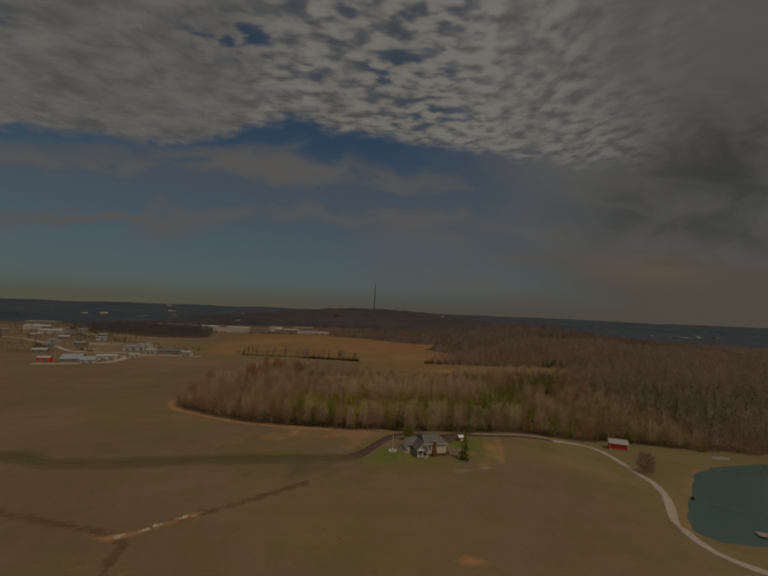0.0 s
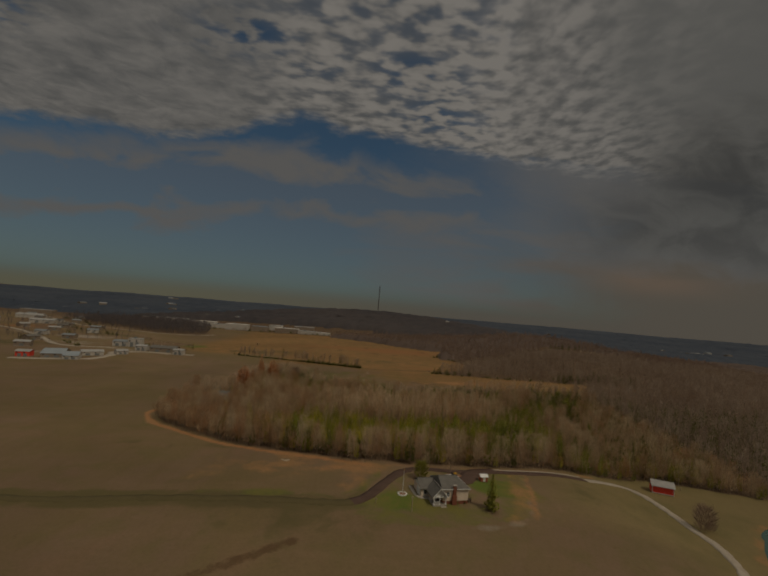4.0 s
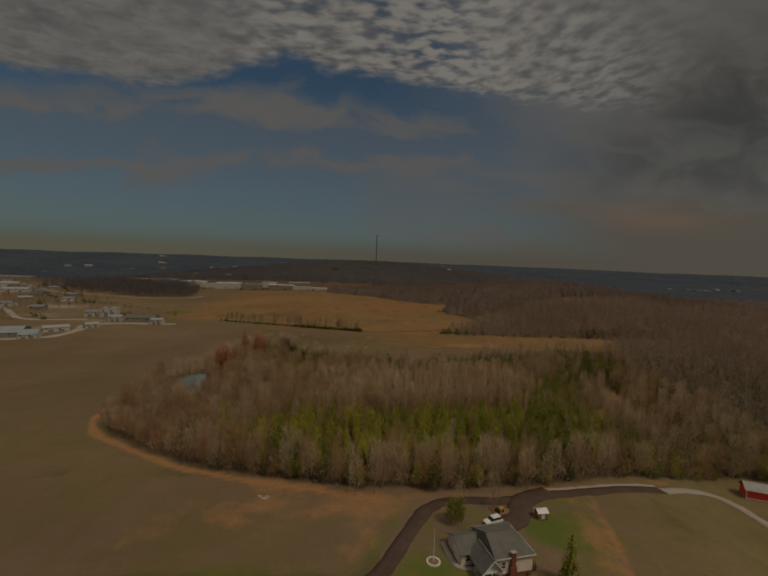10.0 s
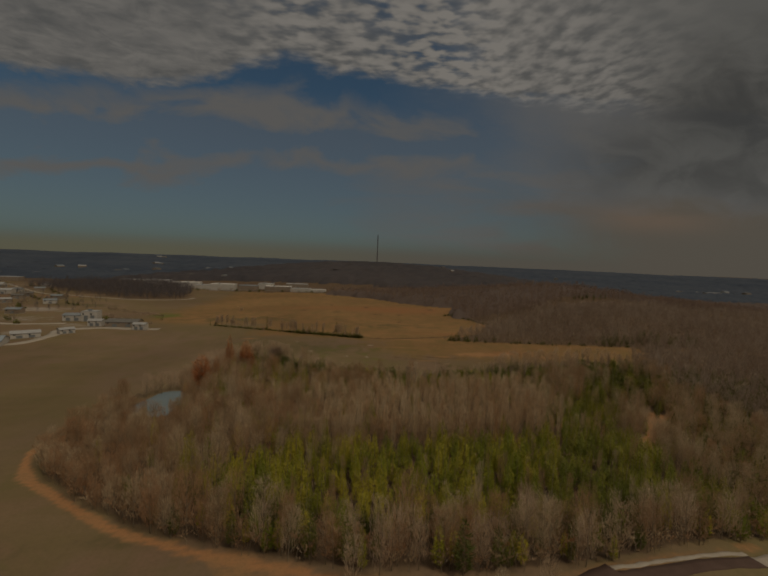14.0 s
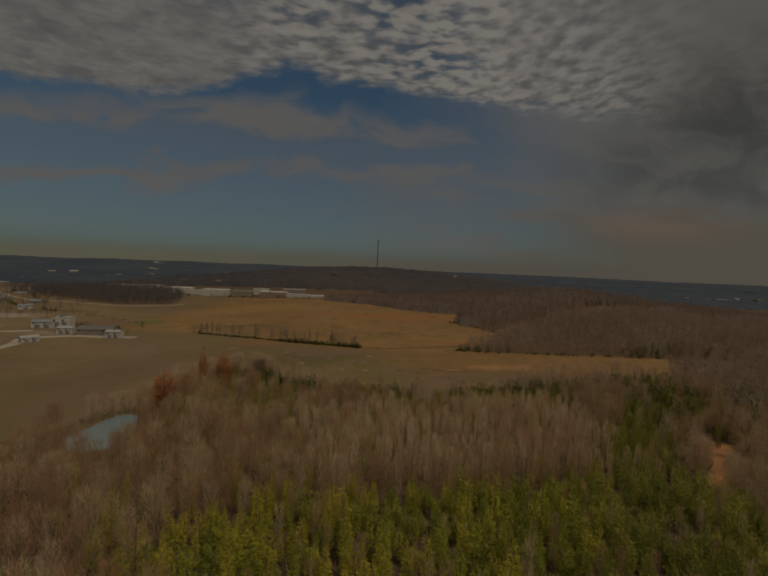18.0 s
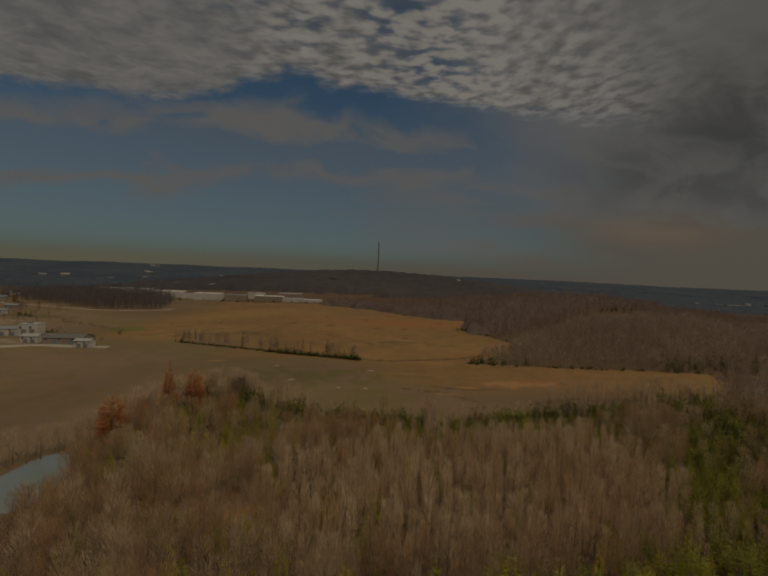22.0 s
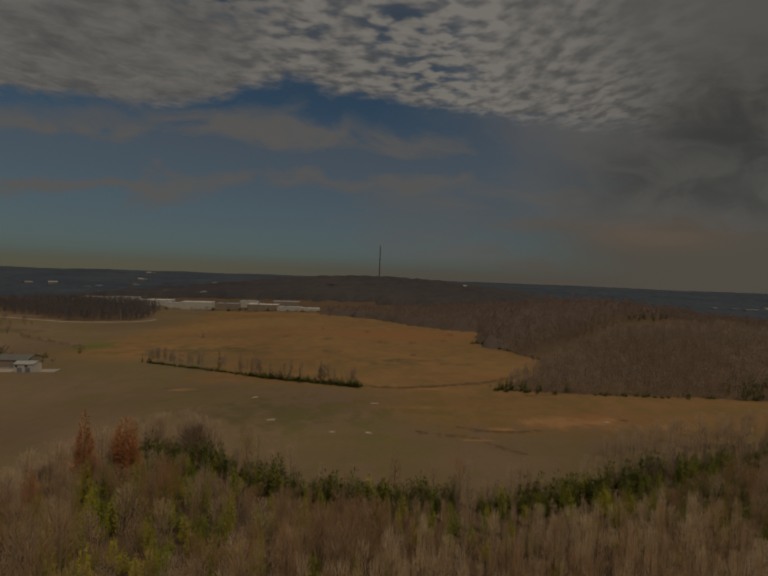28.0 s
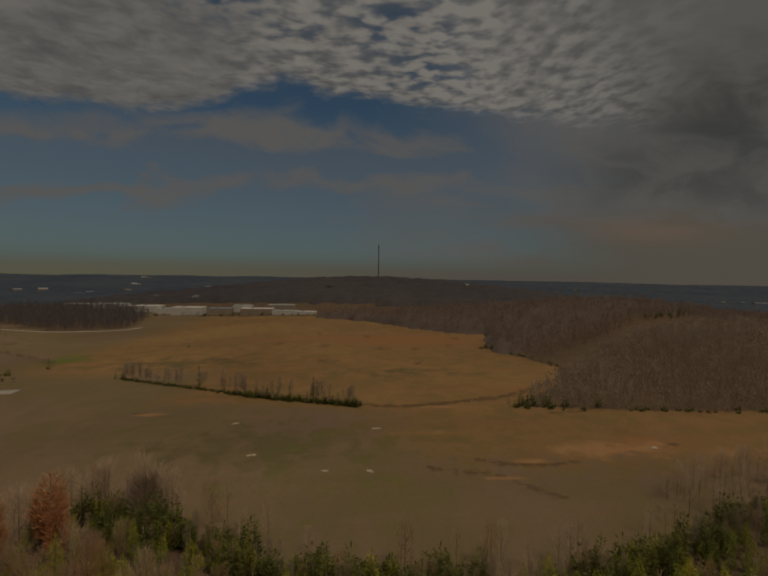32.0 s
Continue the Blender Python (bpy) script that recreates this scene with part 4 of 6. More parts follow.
K_HAZY = Kind(haze_tree(98, 9.6, 4.8, 1500, 0.075), BARK, SLOPE, 1)
K_LONE = Kind(pine_tree(99, 12.0, 15, 7, 6, 0.215, 0.06), BARK, MIDPINE, 1)
K_WIDE = Kind(haze_tree(101, 11.5, 5.8, 1700, 0.13), BARK, FARWOOD, 1)
K_HEDGE = [Kind(slim_tree(110 + k, 9.5, 1.4 + 0.25 * k, 150, 0.115, 0.35, 0.25), FARWOOD, FARWOOD, 1) for k in range(4)]
K_ROUND = Kind(haze_tree(97, 6.6, 3.3, 700, 0.15), BARK, MIDPINE, 1)
K_BROAD = [Kind(s, BARK, TWIG, 2) for s in BROAD]


def open_water(q):
    x, y = q[:, 0], q[:, 1]
    d = near(x, y, POOL + POOL[:1]) * np.where(inside(x, y, POOL), -1, 1)
    return d < 1.2


def pine_share(x, y):
    """Where the pines stand thick."""
    d = near(x, y, PINE_STAND + PINE_STAND[:1]) * np.where(inside(x, y, PINE_STAND), 1, -1)
    a = 0.86 * ss(-11, 8, d)
    b = 0.9 * ss(0.2, 0.6, gs(x, y, 152, 340, 19, 17))
    c = (0.5 + 0.35 * ss(40, 70, x)) * (1 - ss(8, 28, near(x, y, BACK)))
    e = 0.5 * gs(x, y, -42, 335, 26, 32) + 0.25 * (y < 228) * ss(-30, -5, x) + 0.55 * gs(x, y, 125, 232, 32, 17)
    strip = near(x, y, [(92, 284), (118, 318), (148, 346)])
    east = np.maximum(0.85 * (1 - ss(7, 18, strip)), 0.28 * (x > 92))
    return np.maximum(np.maximum(np.maximum(a, b), np.maximum(c, e)), east) + 0.05 + 0.13 * (x < -18) * ss(-85, -60, x)


RED_SPOTS = [(-73, 351), (-66, 357), (-78, 319), (-75, 333), (-51, 368), (-62, 353)]


def wooded(x, y):
    """Where trees close over the far country; the town keeps clear."""
    town = (x < 30) & (y < 985 + 0.1 * np.abs(x)) & ~inside(x, y, TOWN_WOOD)
    return ~town & (y > 965)


def plant_woods():
    rng = np.random.default_rng(7)
    q = scatter(WOOD, 2.75, rng)
    q = q[(q[:, 0] < 175)]
    q = q[~open_water(q) & (cleared(q[:, 0], q[:, 1]) < -0.5)]
    q = q[[min((x - a) ** 2 / 9 + (y - b + 2) ** 2 / 16 for a, b in RED_SPOTS) > 1 for x, y in q]]
    x, y = q.T
    is_pine = rng.uniform(0, 1, len(q)) < pine_share(x, y)
    # young even-aged trees at the heart of the wood
    heart = ~is_pine & (y > 262 + 0.05 * x) & (y < np.interp(x, [-20, 0, 20], [300, 312, 338])) & (x > -21 + 4 * np.sin(y / 6)) & (x < 96)
    stand = inside(x, y, PINE_STAND)
    # the older broad trees stand wider apart
    old = ~is_pine & ~heart & ~stand
    kept = (~old | (rng.uniform(0, 1, len(q)) < 0.62)) & (~is_pine | (rng.uniform(0, 1, len(q)) < 0.8)) & (is_pine | ~stand | (rng.uniform(0, 1, len(q)) < 0.75))
    q, is_pine, heart, stand, old = q[kept], is_pine[kept], heart[kept], stand[kept], old[kept]
    x, y = q.T
    s = rng.uniform(0.62, 1.1, len(q)) * (1 + 0.14 * np.sin(x / 9 + 1.6 * np.sin(y / 13)) * np.sin(y / 10.5))
    s *= np.where(is_pine, 0.75, 0.5) + np.where(is_pine, 0.25, 0.5) * ss(4, 30, near(x, y, BACK))
    s *= np.where(stand & is_pine, 1.1, 1.0)
    s *= np.where(old & (x < -60), 0.84, 1.0)
    kind = np.where(is_pine, rng.integers(0, 5, len(q)), rng.integers(0, 8, len(q)))
    # the trees along the edge that faces the house stand as single trees
    edge = near(x, y, WOOD_FRONT[1:15])
    single = (edge < np.sort(edge)[min(290, len(edge) - 1)])
    for (a, b), k, scale, pine in zip(q[single], kind[single], s[single], is_pine[single]):
        kinds = (K_DARK if a > 88 or rng.uniform() < 0.6 else K_PINE) if pine else (K_PALE if a > -22 and rng.uniform() < 0.45 else K_BARE)
        scale *= 1.2 if pine and a > 88 else 1.0
        label = ("dark green pine at the edge of the wood" if kinds is K_DARK else "yellow-green pine at the edge of the wood") if pine else ("pale bare tree at the edge of the wood" if kinds is K_PALE else "bare grey-brown tree at the edge of the wood")
        kinds[k].plant("pine_tree" if pine else "bare_tree", a, b, scale, rng.uniform(0, 360), label, "trees along the wood's edge")
    spots = np.column_stack([q, kind, s])[~single]
    is_pine, old, heart = is_pine[~single], old[~single], heart[~single]
    rear = spots[:, 1] > 322
    east = (spots[:, 0] > 82 + 0.66 * (spots[:, 1] - 275)) | ((spots[:, 0] > 72) & (spots[:, 1] > 266))
    forest("bare_wood", WOODY, spots[old & ~rear], [BARK, TWIG], "dense leafless brown winter wood behind the farmhouse")
    forest("bare_wood", WOODY, spots[old & rear], [BARK, TWIG], "reddish brown leafless trees at the back of the wood", seed=24)
    forest("bare_wood", SLIM, spots[heart], [BARK, YOUNG], "slender young tan leafless trees at the heart of the wood", seed=21)
    forest("bare_wood", SLIM, spots[~old & ~is_pine & ~heart], [BARK, TWIG], "slender brown leafless trees standing among the pines", seed=26)
    forest("pine_wood", PINES, spots[is_pine & ~east], [BARK, NEEDLE], "yellow-green young pines growing among bare trees")
    forest("pine_wood", PINES, spots[is_pine & east], [BARK, MIDPINE], "green pines on the eastern side of the wood", seed=25)
    # undergrowth beneath and along the edges
    q = scatter(WOOD, 7.0, rng)
    q = q[(q[:, 0] < 175) & ~open_water(q) & (cleared(q[:, 0], q[:, 1]) < -0.5)]
    brush = [bare_tree(90 + k, 4.0, 60, 0.5, 3, 0.16, 5) for k in range(4)]
    spots = np.column_stack([q, rng.integers(0, 4, len(q)), rng.uniform(0.6, 1.3, len(q))])
    forest("undergrowth", brush, spots, [BARK, TWIG], "tangled brown undergrowth beneath the bare trees", seed=9)
    q = scatter([(-112, 270), (-112, 225), (-60, 200), (0, 186), (90, 205), (130, 216), (200, 206), (200, 228), (125, 236), (80, 222), (0, 206), (-50, 220), (-85, 245), (-92, 280)], 2.3, rng)
    q = q[inside(q[:, 0], q[:, 1], WOOD)]
    spots = np.column_stack([q, rng.integers(0, 4, len(q)), rng.uniform(0.7, 1.5, len(q))])
    forest("undergrowth", brush, spots, [BARK, TWIG], "thick brown brush along the wood's front edge", seed=10)
    q = scatter([(-70, 378), (-70, 330), (180, 330), (210, 400)], 2.6, rng)
    off = near(q[:, 0], q[:, 1], BACK)
    q = q[inside(q[:, 0], q[:, 1], WOOD) & (off < 7)]
    spots = np.column_stack([q, rng.integers(0, 5, len(q)), rng.uniform(0.6, 1.25, len(q))])
    green = rng.uniform(0, 1, len(q)) < (0.62 + 0.3 * np.sin(q[:, 0] / 9 + 1)) * np.where(q[:, 0] > 84, 0.22, 1.0)
    forest("pine_wood", ROUNDED, spots[green], [BARK, CEDAR], "low uneven row of rounded dark green cedars along the wood's far side", seed=14)
    forest("bare_wood", SLIM[:5], spots[~green] * [1, 1, 1, 0.6], [FARWOOD, FARWOOD], "thin bare trees along the wood's far side", seed=15)
    # a thin screen of tall bare trees past the cedars, and along the wood's western edge
    for k, (x, y) in enumerate(smooth(BACK, 4.6)):
        for j in range(4 if x > 84 else 0):
            K_VEIL[(k + j) % 4].plant("bare_tree", x + rng.normal(0, 2.0), y + rng.uniform(3, 15), rng.uniform(0.5, 0.9), rng.uniform(0, 360), "thin pale bare tree past the row of cedars", "trees behind the wood")
        if rng.uniform() < 0.62:
            K_VEIL[k % 4].plant("bare_tree", x + rng.normal(0, 1.5), y + rng.uniform(1.5, 6.5), rng.uniform(0.5, 0.95), rng.uniform(0, 360), "thin pale bare tree past the row of cedars", "trees behind the wood")
    for k, (x, y) in enumerate(smooth([(-93, 305), (-85, 319), (-79, 330), (-77, 344), (-73, 357), (-66, 370), (-54, 373), (-42, 366)], 1.7)):
        K_VEIL[k % 4].plant("bare_tree", x + rng.normal(-0.6, 1.4), y + rng.normal(0, 1.5), rng.uniform(0.7, 1.0) + 0.2 * (y > 330), rng.uniform(0, 360), "pinkish bare tree along the wood's western edge", "trees on the wood's western edge")
    q = scatter([(96, 350), (102, 318), (150, 300), (172, 372), (140, 368)], 6.2, rng)
    spots = np.column_stack([q, rng.integers(0, 5, len(q)), rng.uniform(0.6, 1.15, len(q))])
    forest("pine_wood", PINES, spots, [BARK, CEDAR], "scattered dark green cedars among the bare trees of the wood's far corner", seed=29)
    light = [slim_tree(10 + k, 13.0, 2.8, 75, 0.25, 0.4, 0.15, 2) for k in range(5)]
    q = scatter(WOOD, 5.6, rng)
    q = q[(q[:, 0] >= 175) & (q[:, 0] < 800)]
    q = q[(q[:, 0] < 380) | (rng.uniform(0, 1, len(q)) < 0.5)]
    spots = np.column_stack([q, rng.integers(0, 5, len(q)), rng.uniform(0.8, 1.12, len(q))])
    forest("bare_wood", light, spots, [FARWOOD, FARWOOD], "leafless brown wood stretching away beyond the barn", seed=5)
    q = scatter([(118, 226), (420, 236), (420, 330), (135, 372)], 7, rng)
    q = q[cleared(q[:, 0], q[:, 1]) < -1.5]
    spots = np.column_stack([q, rng.integers(0, 5, len(q)), rng.uniform(0.8, 1.2, len(q))])
    forest("pine_wood", [full_tree(270 + k, 9.5, 2.1, 150, 0.42, 0.65, 0.1, 0.35) for k in range(5)], spots * [1, 1, 1, 1.15], [BARK, CEDAR], "dark green pines among the bare trees by the pond", seed=12)
    low = [slim_tree(60 + k, 9.0 + 0.6 * k, 2.0 + 0.2 * k, 44, 0.34, 0.3, 0.12, 1) for k in range(6)]
    tall = [slim_tree(70 + k, 12.0 + 0.8 * k, 2.4 + 0.2 * k, 32, 0.48, 0.3, 0.12, 0) for k in range(6)]
    q = scatter(HILL_WOOD, 4.6, rng)
    q = q[(np.abs(q[:, 0]) < 640) & (q[:, 1] < 960)]
    crest = np.interp(q[:, 0], [100, 117, 146, 271, 420, 640], [478, 502, 523, 640, 700, 740])
    behind = q[:, 1] > crest
    aside = q[:, 0] > 420
    kept = (~(behind | aside) | (rng.uniform(0, 1, len(q)) < 0.55)) & ~(behind & (q[:, 1] < crest + 34) & (q[:, 0] < 430))
    q, behind = q[kept], behind[kept]
    spots = np.column_stack([q, rng.integers(0, 6, len(q)), rng.uniform(0.75, 1.1, len(q))])
    forest("bare_wood", low, spots[~behind], [FARWOOD, FARWOOD], "low bare mauve-brown wood covering the near hill", seed=6)
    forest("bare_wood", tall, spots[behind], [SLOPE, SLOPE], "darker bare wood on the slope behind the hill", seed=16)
    q = scatter(TOWN_WOOD, 6.0, rng)
    spots = np.column_stack([q, rng.integers(0, 6, len(q)), rng.uniform(0.75, 1.1, len(q))])
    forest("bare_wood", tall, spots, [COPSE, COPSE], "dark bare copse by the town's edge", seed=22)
    q = scatter([(-300, 452), (-345, 560), (-285, 575), (-330, 700), (-420, 770), (-560, 850), (-760, 960), (-900, 900), (-520, 520)], 15.0, rng)
    q = q[rng.uniform(0, 1, len(q)) < 0.75]
    spots = np.column_stack([q, rng.integers(0, 6, len(q)), rng.uniform(0.35, 0.75, len(q))])
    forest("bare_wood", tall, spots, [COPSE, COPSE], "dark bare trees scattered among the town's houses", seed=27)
    q = scatter([(285, 690), (310, 705), (350, 712), (352, 700), (320, 690)], 7.5, rng)
    spots = np.column_stack([q, rng.integers(0, 5, len(q)), rng.uniform(0.7, 1.1, len(q))])
    forest("pine_wood", PINES, spots, [BARK, CEDAR], "dark green pines on the crest of the hill", seed=23)
    q = scatter([(178, 432), (262, 430), (270, 452), (200, 456)], 5.6, rng)
    spots = np.column_stack([q, rng.integers(0, 5, len(q)), rng.uniform(0.6, 1.1, len(q))])
    forest("pine_wood", PINES, spots, [BARK, CEDAR], "dark green pines at the foot of the hill", seed=30)
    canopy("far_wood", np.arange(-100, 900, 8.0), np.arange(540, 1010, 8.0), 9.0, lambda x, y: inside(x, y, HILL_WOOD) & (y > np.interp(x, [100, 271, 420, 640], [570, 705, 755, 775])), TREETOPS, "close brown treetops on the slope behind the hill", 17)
    canopy("far_wood", np.arange(-900, 1001, 11.0), np.arange(960, 1290, 10.0), 11.0, lambda x, y: wooded(x, y) & (y < 1235 - 0.0006 * (x - 40) ** 2), LESS_HAZED_RIDGE, "close dark brown treetops on the ridge below the mast", 18)
    canopy("far_wood", np.arange(-2600, 2601, 15.0), np.concatenate([np.arange(950, 1300, 12.0), np.arange(1300, 1800, 18.0), np.arange(1800, 3200, 32.0)]), 11.0, lambda x, y: wooded(x, y) & (y > 1225 - 0.0006 * (x - 40) ** 2), HAZED_RIDGE, "close treetops along the wooded ridge, blue-grey with painted haze", 19)


plant_woods()

# single trees of the farm and of the wood's far side: kind, name, x, y, scale, upward stretch, label
for kinds, name, x, y, scale, up, label in (
        (K_LONE, "pine_tree", 40.4, 158.6, 0.95, 0.95, "tall dark pine standing beside the farmhouse"),
        (K_ROUND, "round_cedar", 21.8, 177.5, 1.0, 1.0, "round green cedar in the bend of the drive"),
        (K_DARK[1], "cedar_tree", 19.6, 192.6, 1.45, 0.95, "big green cedar at the front of the wood"),
        (K_DARK[2], "cedar_tree", -3.5, 196.0, 1.25, 0.95, "dark green cedar at the front of the wood"),
        (K_PALE[0], "bare_tree", 23, 193.5, 0.95, 1.0, "pale bare tree beside the asphalt drive"),
        (K_PALE[1], "bare_tree", 33.4, 184.6, 0.75, 1.0, "pale bare tree on the mulched island"),
        (K_BARE[2], "bare_tree", 24.5, 184.5, 0.55, 1.0, "small bare tree inside the loop of the drive"),
        (K_PALE[3], "bare_tree", 3, 191, 0.95, 1.0, "pale bare tree at the corner of the field"),
        (K_PALE[4], "bare_tree", 7, 196, 1.0, 1.0, "tall bare tree at the corner of the field"),
        (K_PALE[5], "bare_tree", -2, 190, 0.8, 1.0, "grey bare tree at the corner of the field"),
        (K_BARE[6], "bare_tree", -17, 199, 0.6, 1.0, "small whitish bare tree at the wood's edge"),
        (K_HAZY, "bare_tree", 119.5, 174, 1.0, 1.0, "round bare tree standing by the gravel drive"),
        (K_RUST[1], "rusty_tree", -73, 352, 1.5, 1.2, "narrow tree still holding rust-red leaves"),
        (K_RUST[0], "rusty_tree", -66, 359, 1.5, 1.05, "broad oak still holding rust-red leaves"),
        (K_RUST[1], "rusty_tree", -62, 355, 1.2, 1.0, "narrow rust-red tree beside a broad oak"),
        (K_RUST[0], "rusty_tree", -77, 321, 1.7, 0.92, "orange-brown oak at the wood's western edge"),
        (K_RUST[1], "rusty_tree", -75, 336, 1.1, 1.0, "rust-brown tree at the wood's western edge"),
        (K_WIDE, "bare_tree", -51, 370, 1.0, 1.0, "wide grey bare tree behind the wood"),
        (K_WIDE, "bare_tree", -79, 346, 0.8, 1.0, "wide grey bare tree at the field's edge"),
        (K_BARE[7], "bare_tree", -33, 363, 0.95, 1.0, "grey bare tree behind the wood"),
        (K_BARE[2], "bare_tree", 10, 349, 0.8, 1.0, "thin bare tree behind the wood"),
        (K_BARE[3], "bare_tree", 28, 350, 0.75, 1.0, "thin bare tree behind the wood"),
        (K_CEDAR[0], "cedar_tree", -196, 546, 0.9, 0.9, "dark round cedar beside the green pasture"),
        (K_CEDAR[1], "cedar_tree", -140, 519, 0.6, 0.9, "small dark cedar at the end of the hedgerow"),
        (K_BROAD[1], "bare_tree", -142, 630, 0.9, 0.6, "low bare thicket in the open hayfield")):
    kinds.plant(name, x, y, scale, 37 * x % 360, label, stretch=up)


def hedgerow():
    """The brushy line across the hayfield, with thin trees standing in it."""
    rng = np.random.default_rng(31)
    bush = Kind(bare_tree(95, 3.2, 130, 0.55, 3, 0.2, 7), BARK, FARWOOD, 3)
    dark = Kind(full_tree(96, 2.2, 1.25, 110, 0.3, 0.4, 0.0), BARK, CEDAR, 2)
    line = np.array(smooth([(-136, 517), (-82, 486), (-45, 465), (0, 450)], 1.1))
    for k, (x, y) in enumerate(line):
        low = 0.55 if x < -60 else 0.9
        kind = dark if rng.uniform() < 0.9 else bush
        kind.plant("hedge_bush", x + rng.normal(0, 0.4), y + rng.normal(0, 0.6), low * rng.uniform(1.1, 1.7), rng.uniform(0, 360), "low dark bush in the hedgerow", "hedgerow bushes", category="bush")
    for k in range(52):
        x, y = line[rng.integers(3, len(line) - 4)]
        K_HEDGE[k % 4].plant("bare_tree", x, y + rng.uniform(0, 2.5), rng.uniform(0.6, 1.1), rng.uniform(0, 360), "thin bare tree standing in the hedgerow", "hedgerow trees", 1.1)
    for x, y, s in ((-1.5, 450.5, 0.72), (-5, 451.5, 0.8), (-11, 453.5, 0.7), (-14.5, 455, 0.62), (-27, 459, 0.6), (-47, 466, 0.75), (-51, 468, 0.6), (-37, 463, 0.55), (-134, 516, 0.6)):
        K_DOME[int(-x) % 5].plant("hedge_bush", x, y, s, 30 * x % 360, "rounded dark bush standing in the hedgerow", "hedgerow bushes", category="bush")
    for x, y, s in ((-81, 486, 1.1), (-42, 464, 0.9), (-31, 458, 1.0), (-20, 456, 1.1), (-9, 454, 0.8)):
        K_CEDAR[int(-x) % 3].plant("cedar_tree", x, y, s, 40, "dark slim cedar standing in the hedgerow", "hedgerow trees", 1.2 if s > 1 else 0.8)
    line = smooth([(-280, 606), (-240, 580), (-200, 556)], 5.0)
    for x, y in line:
        bush.plant("hedge_bush", x, y, rng.uniform(0.8, 1.6), rng.uniform(0, 360), "brown bush along the pasture fence", "pasture bushes", category="bush")
    for k, (x, y) in enumerate([(70, 449), (74, 447), (79, 450), (84, 446), (101, 600), (104, 594), (96, 598)]):
        dark.plant("hedge_bush", x, y, rng.uniform(1.0, 1.8), 50 * k, "dark bush at the corner of the hill wood", "hill wood bushes", category="bush")

    for line in ([(118, 652), (105, 602), (113, 560), (122, 520), (113, 492)], [(68, 452), (90, 446), (121, 442), (175, 436), (230, 428)]):
        for x, y in smooth(line, 2.4):
            kind = dark if rng.uniform() < 0.45 else bush
            kind.plant("hedge_bush", x + rng.normal(0, 0.9), y + rng.normal(0, 0.9), rng.uniform(0.45, 1.2), rng.uniform(0, 360), "dark low bush along the foot of the hill wood", "hill wood bushes", category="bush")
    for x, y, s in ((73, 452, 0.8), (77, 451, 1.0), (84, 450, 0.9), (92, 449, 0.75), (106, 447, 0.8)):
        K_DOME[int(x) % 5].plant("hedge_bush", x, y, s, 9 * x % 360, "rounded dark evergreen at the corner of the hill wood", "hill wood bushes", category="bush")
    # scrub on the field side of the small pool, and along the town's streets
    for k, (x, y) in enumerate(smooth([(-89, 277), (-97.5, 283), (-98, 292), (-97, 303), (-95, 314), (-87, 318)], 1.9)):
        bush.plant("hedge_bush", x + rng.normal(0, 0.5), y + rng.normal(0, 0.5), rng.uniform(0.7, 1.2), rng.uniform(0, 360), "brown bush on the bank of the small pool", "poolside bushes", category="bush")
    for line in ([(-300, 500), (-345, 560), (-400, 640)], [(-255, 540), (-215, 515), (-190, 506)], [(-420, 520), (-520, 640), (-600, 760)], [(-330, 640), (-430, 700), (-520, 770)], [(-330, 470), (-380, 540)], [(-460, 560), (-560, 700), (-640, 780)], [(-400, 720), (-500, 830), (-560, 880)], [(-270, 548), (-235, 540), (-205, 528)], [(-290, 885), (-230, 882), (-130, 888)], [(-250, 880), (-150, 893), (-60, 880)]):
        for x, y in smooth(line, 9.0):
            kind = dark if rng.uniform() < 0.5 else bush
            kind.plant("town_bush", x + rng.normal(0, 3), y + rng.normal(0, 3), rng.uniform(1.0, 2.4), rng.uniform(0, 360), "dark bushy tree along a street of the town", "town bushes", category="bush")


hedgerow()

# ---- buildings ----
WHITE = worn("white_paint", (0.78, 0.76, 0.72), (0.68, 0.66, 0.62), 1.0, 0.6)
CREAM = worn("pale_siding", (0.78, 0.65, 0.52), (0.68, 0.56, 0.45), 1.0, 0.75)
SHINGLE = worn("grey_shingles", (0.125, 0.115, 0.10), (0.18, 0.165, 0.145), 1.0, 0.9, bump=0.3)
BRICK = worn("red_brick", (0.27, 0.10, 0.06), (0.20, 0.08, 0.05), 1.5, 0.9, bump=0.3)
RED = worn("red_barn_paint", (0.86, 0.095, 0.06), (0.76, 0.08, 0.05), 1.0, 0.7)
FADED = worn("faded_red_paint", (0.42, 0.14, 0.075), (0.34, 0.12, 0.07), 1.0, 0.8)
TIN = worn("pale_tin_roof", (0.40, 0.375, 0.345), (0.31, 0.295, 0.275), 1.0, 0.5, 0.1)
STEEL = worn("mast_steel", (0.12, 0.10, 0.10), (0.16, 0.13, 0.12), 1.0, 0.6, 0.3)
GREY = worn("grey_metal", (0.24, 0.25, 0.25), (0.18, 0.19, 0.195), 0.3, 0.6)
TAN = worn("tan_siding", (0.32, 0.25, 0.185), (0.26, 0.205, 0.155), 0.5, 0.8)
DARKWOOD = worn("dark_wood", (0.10, 0.065, 0.045), (0.07, 0.05, 0.035), 2.0, 0.8)
STONE = worn("pale_stone", (0.44, 0.35, 0.25), (0.36, 0.28, 0.19), 1.2, 0.95, bump=0.4, vary=0.3)
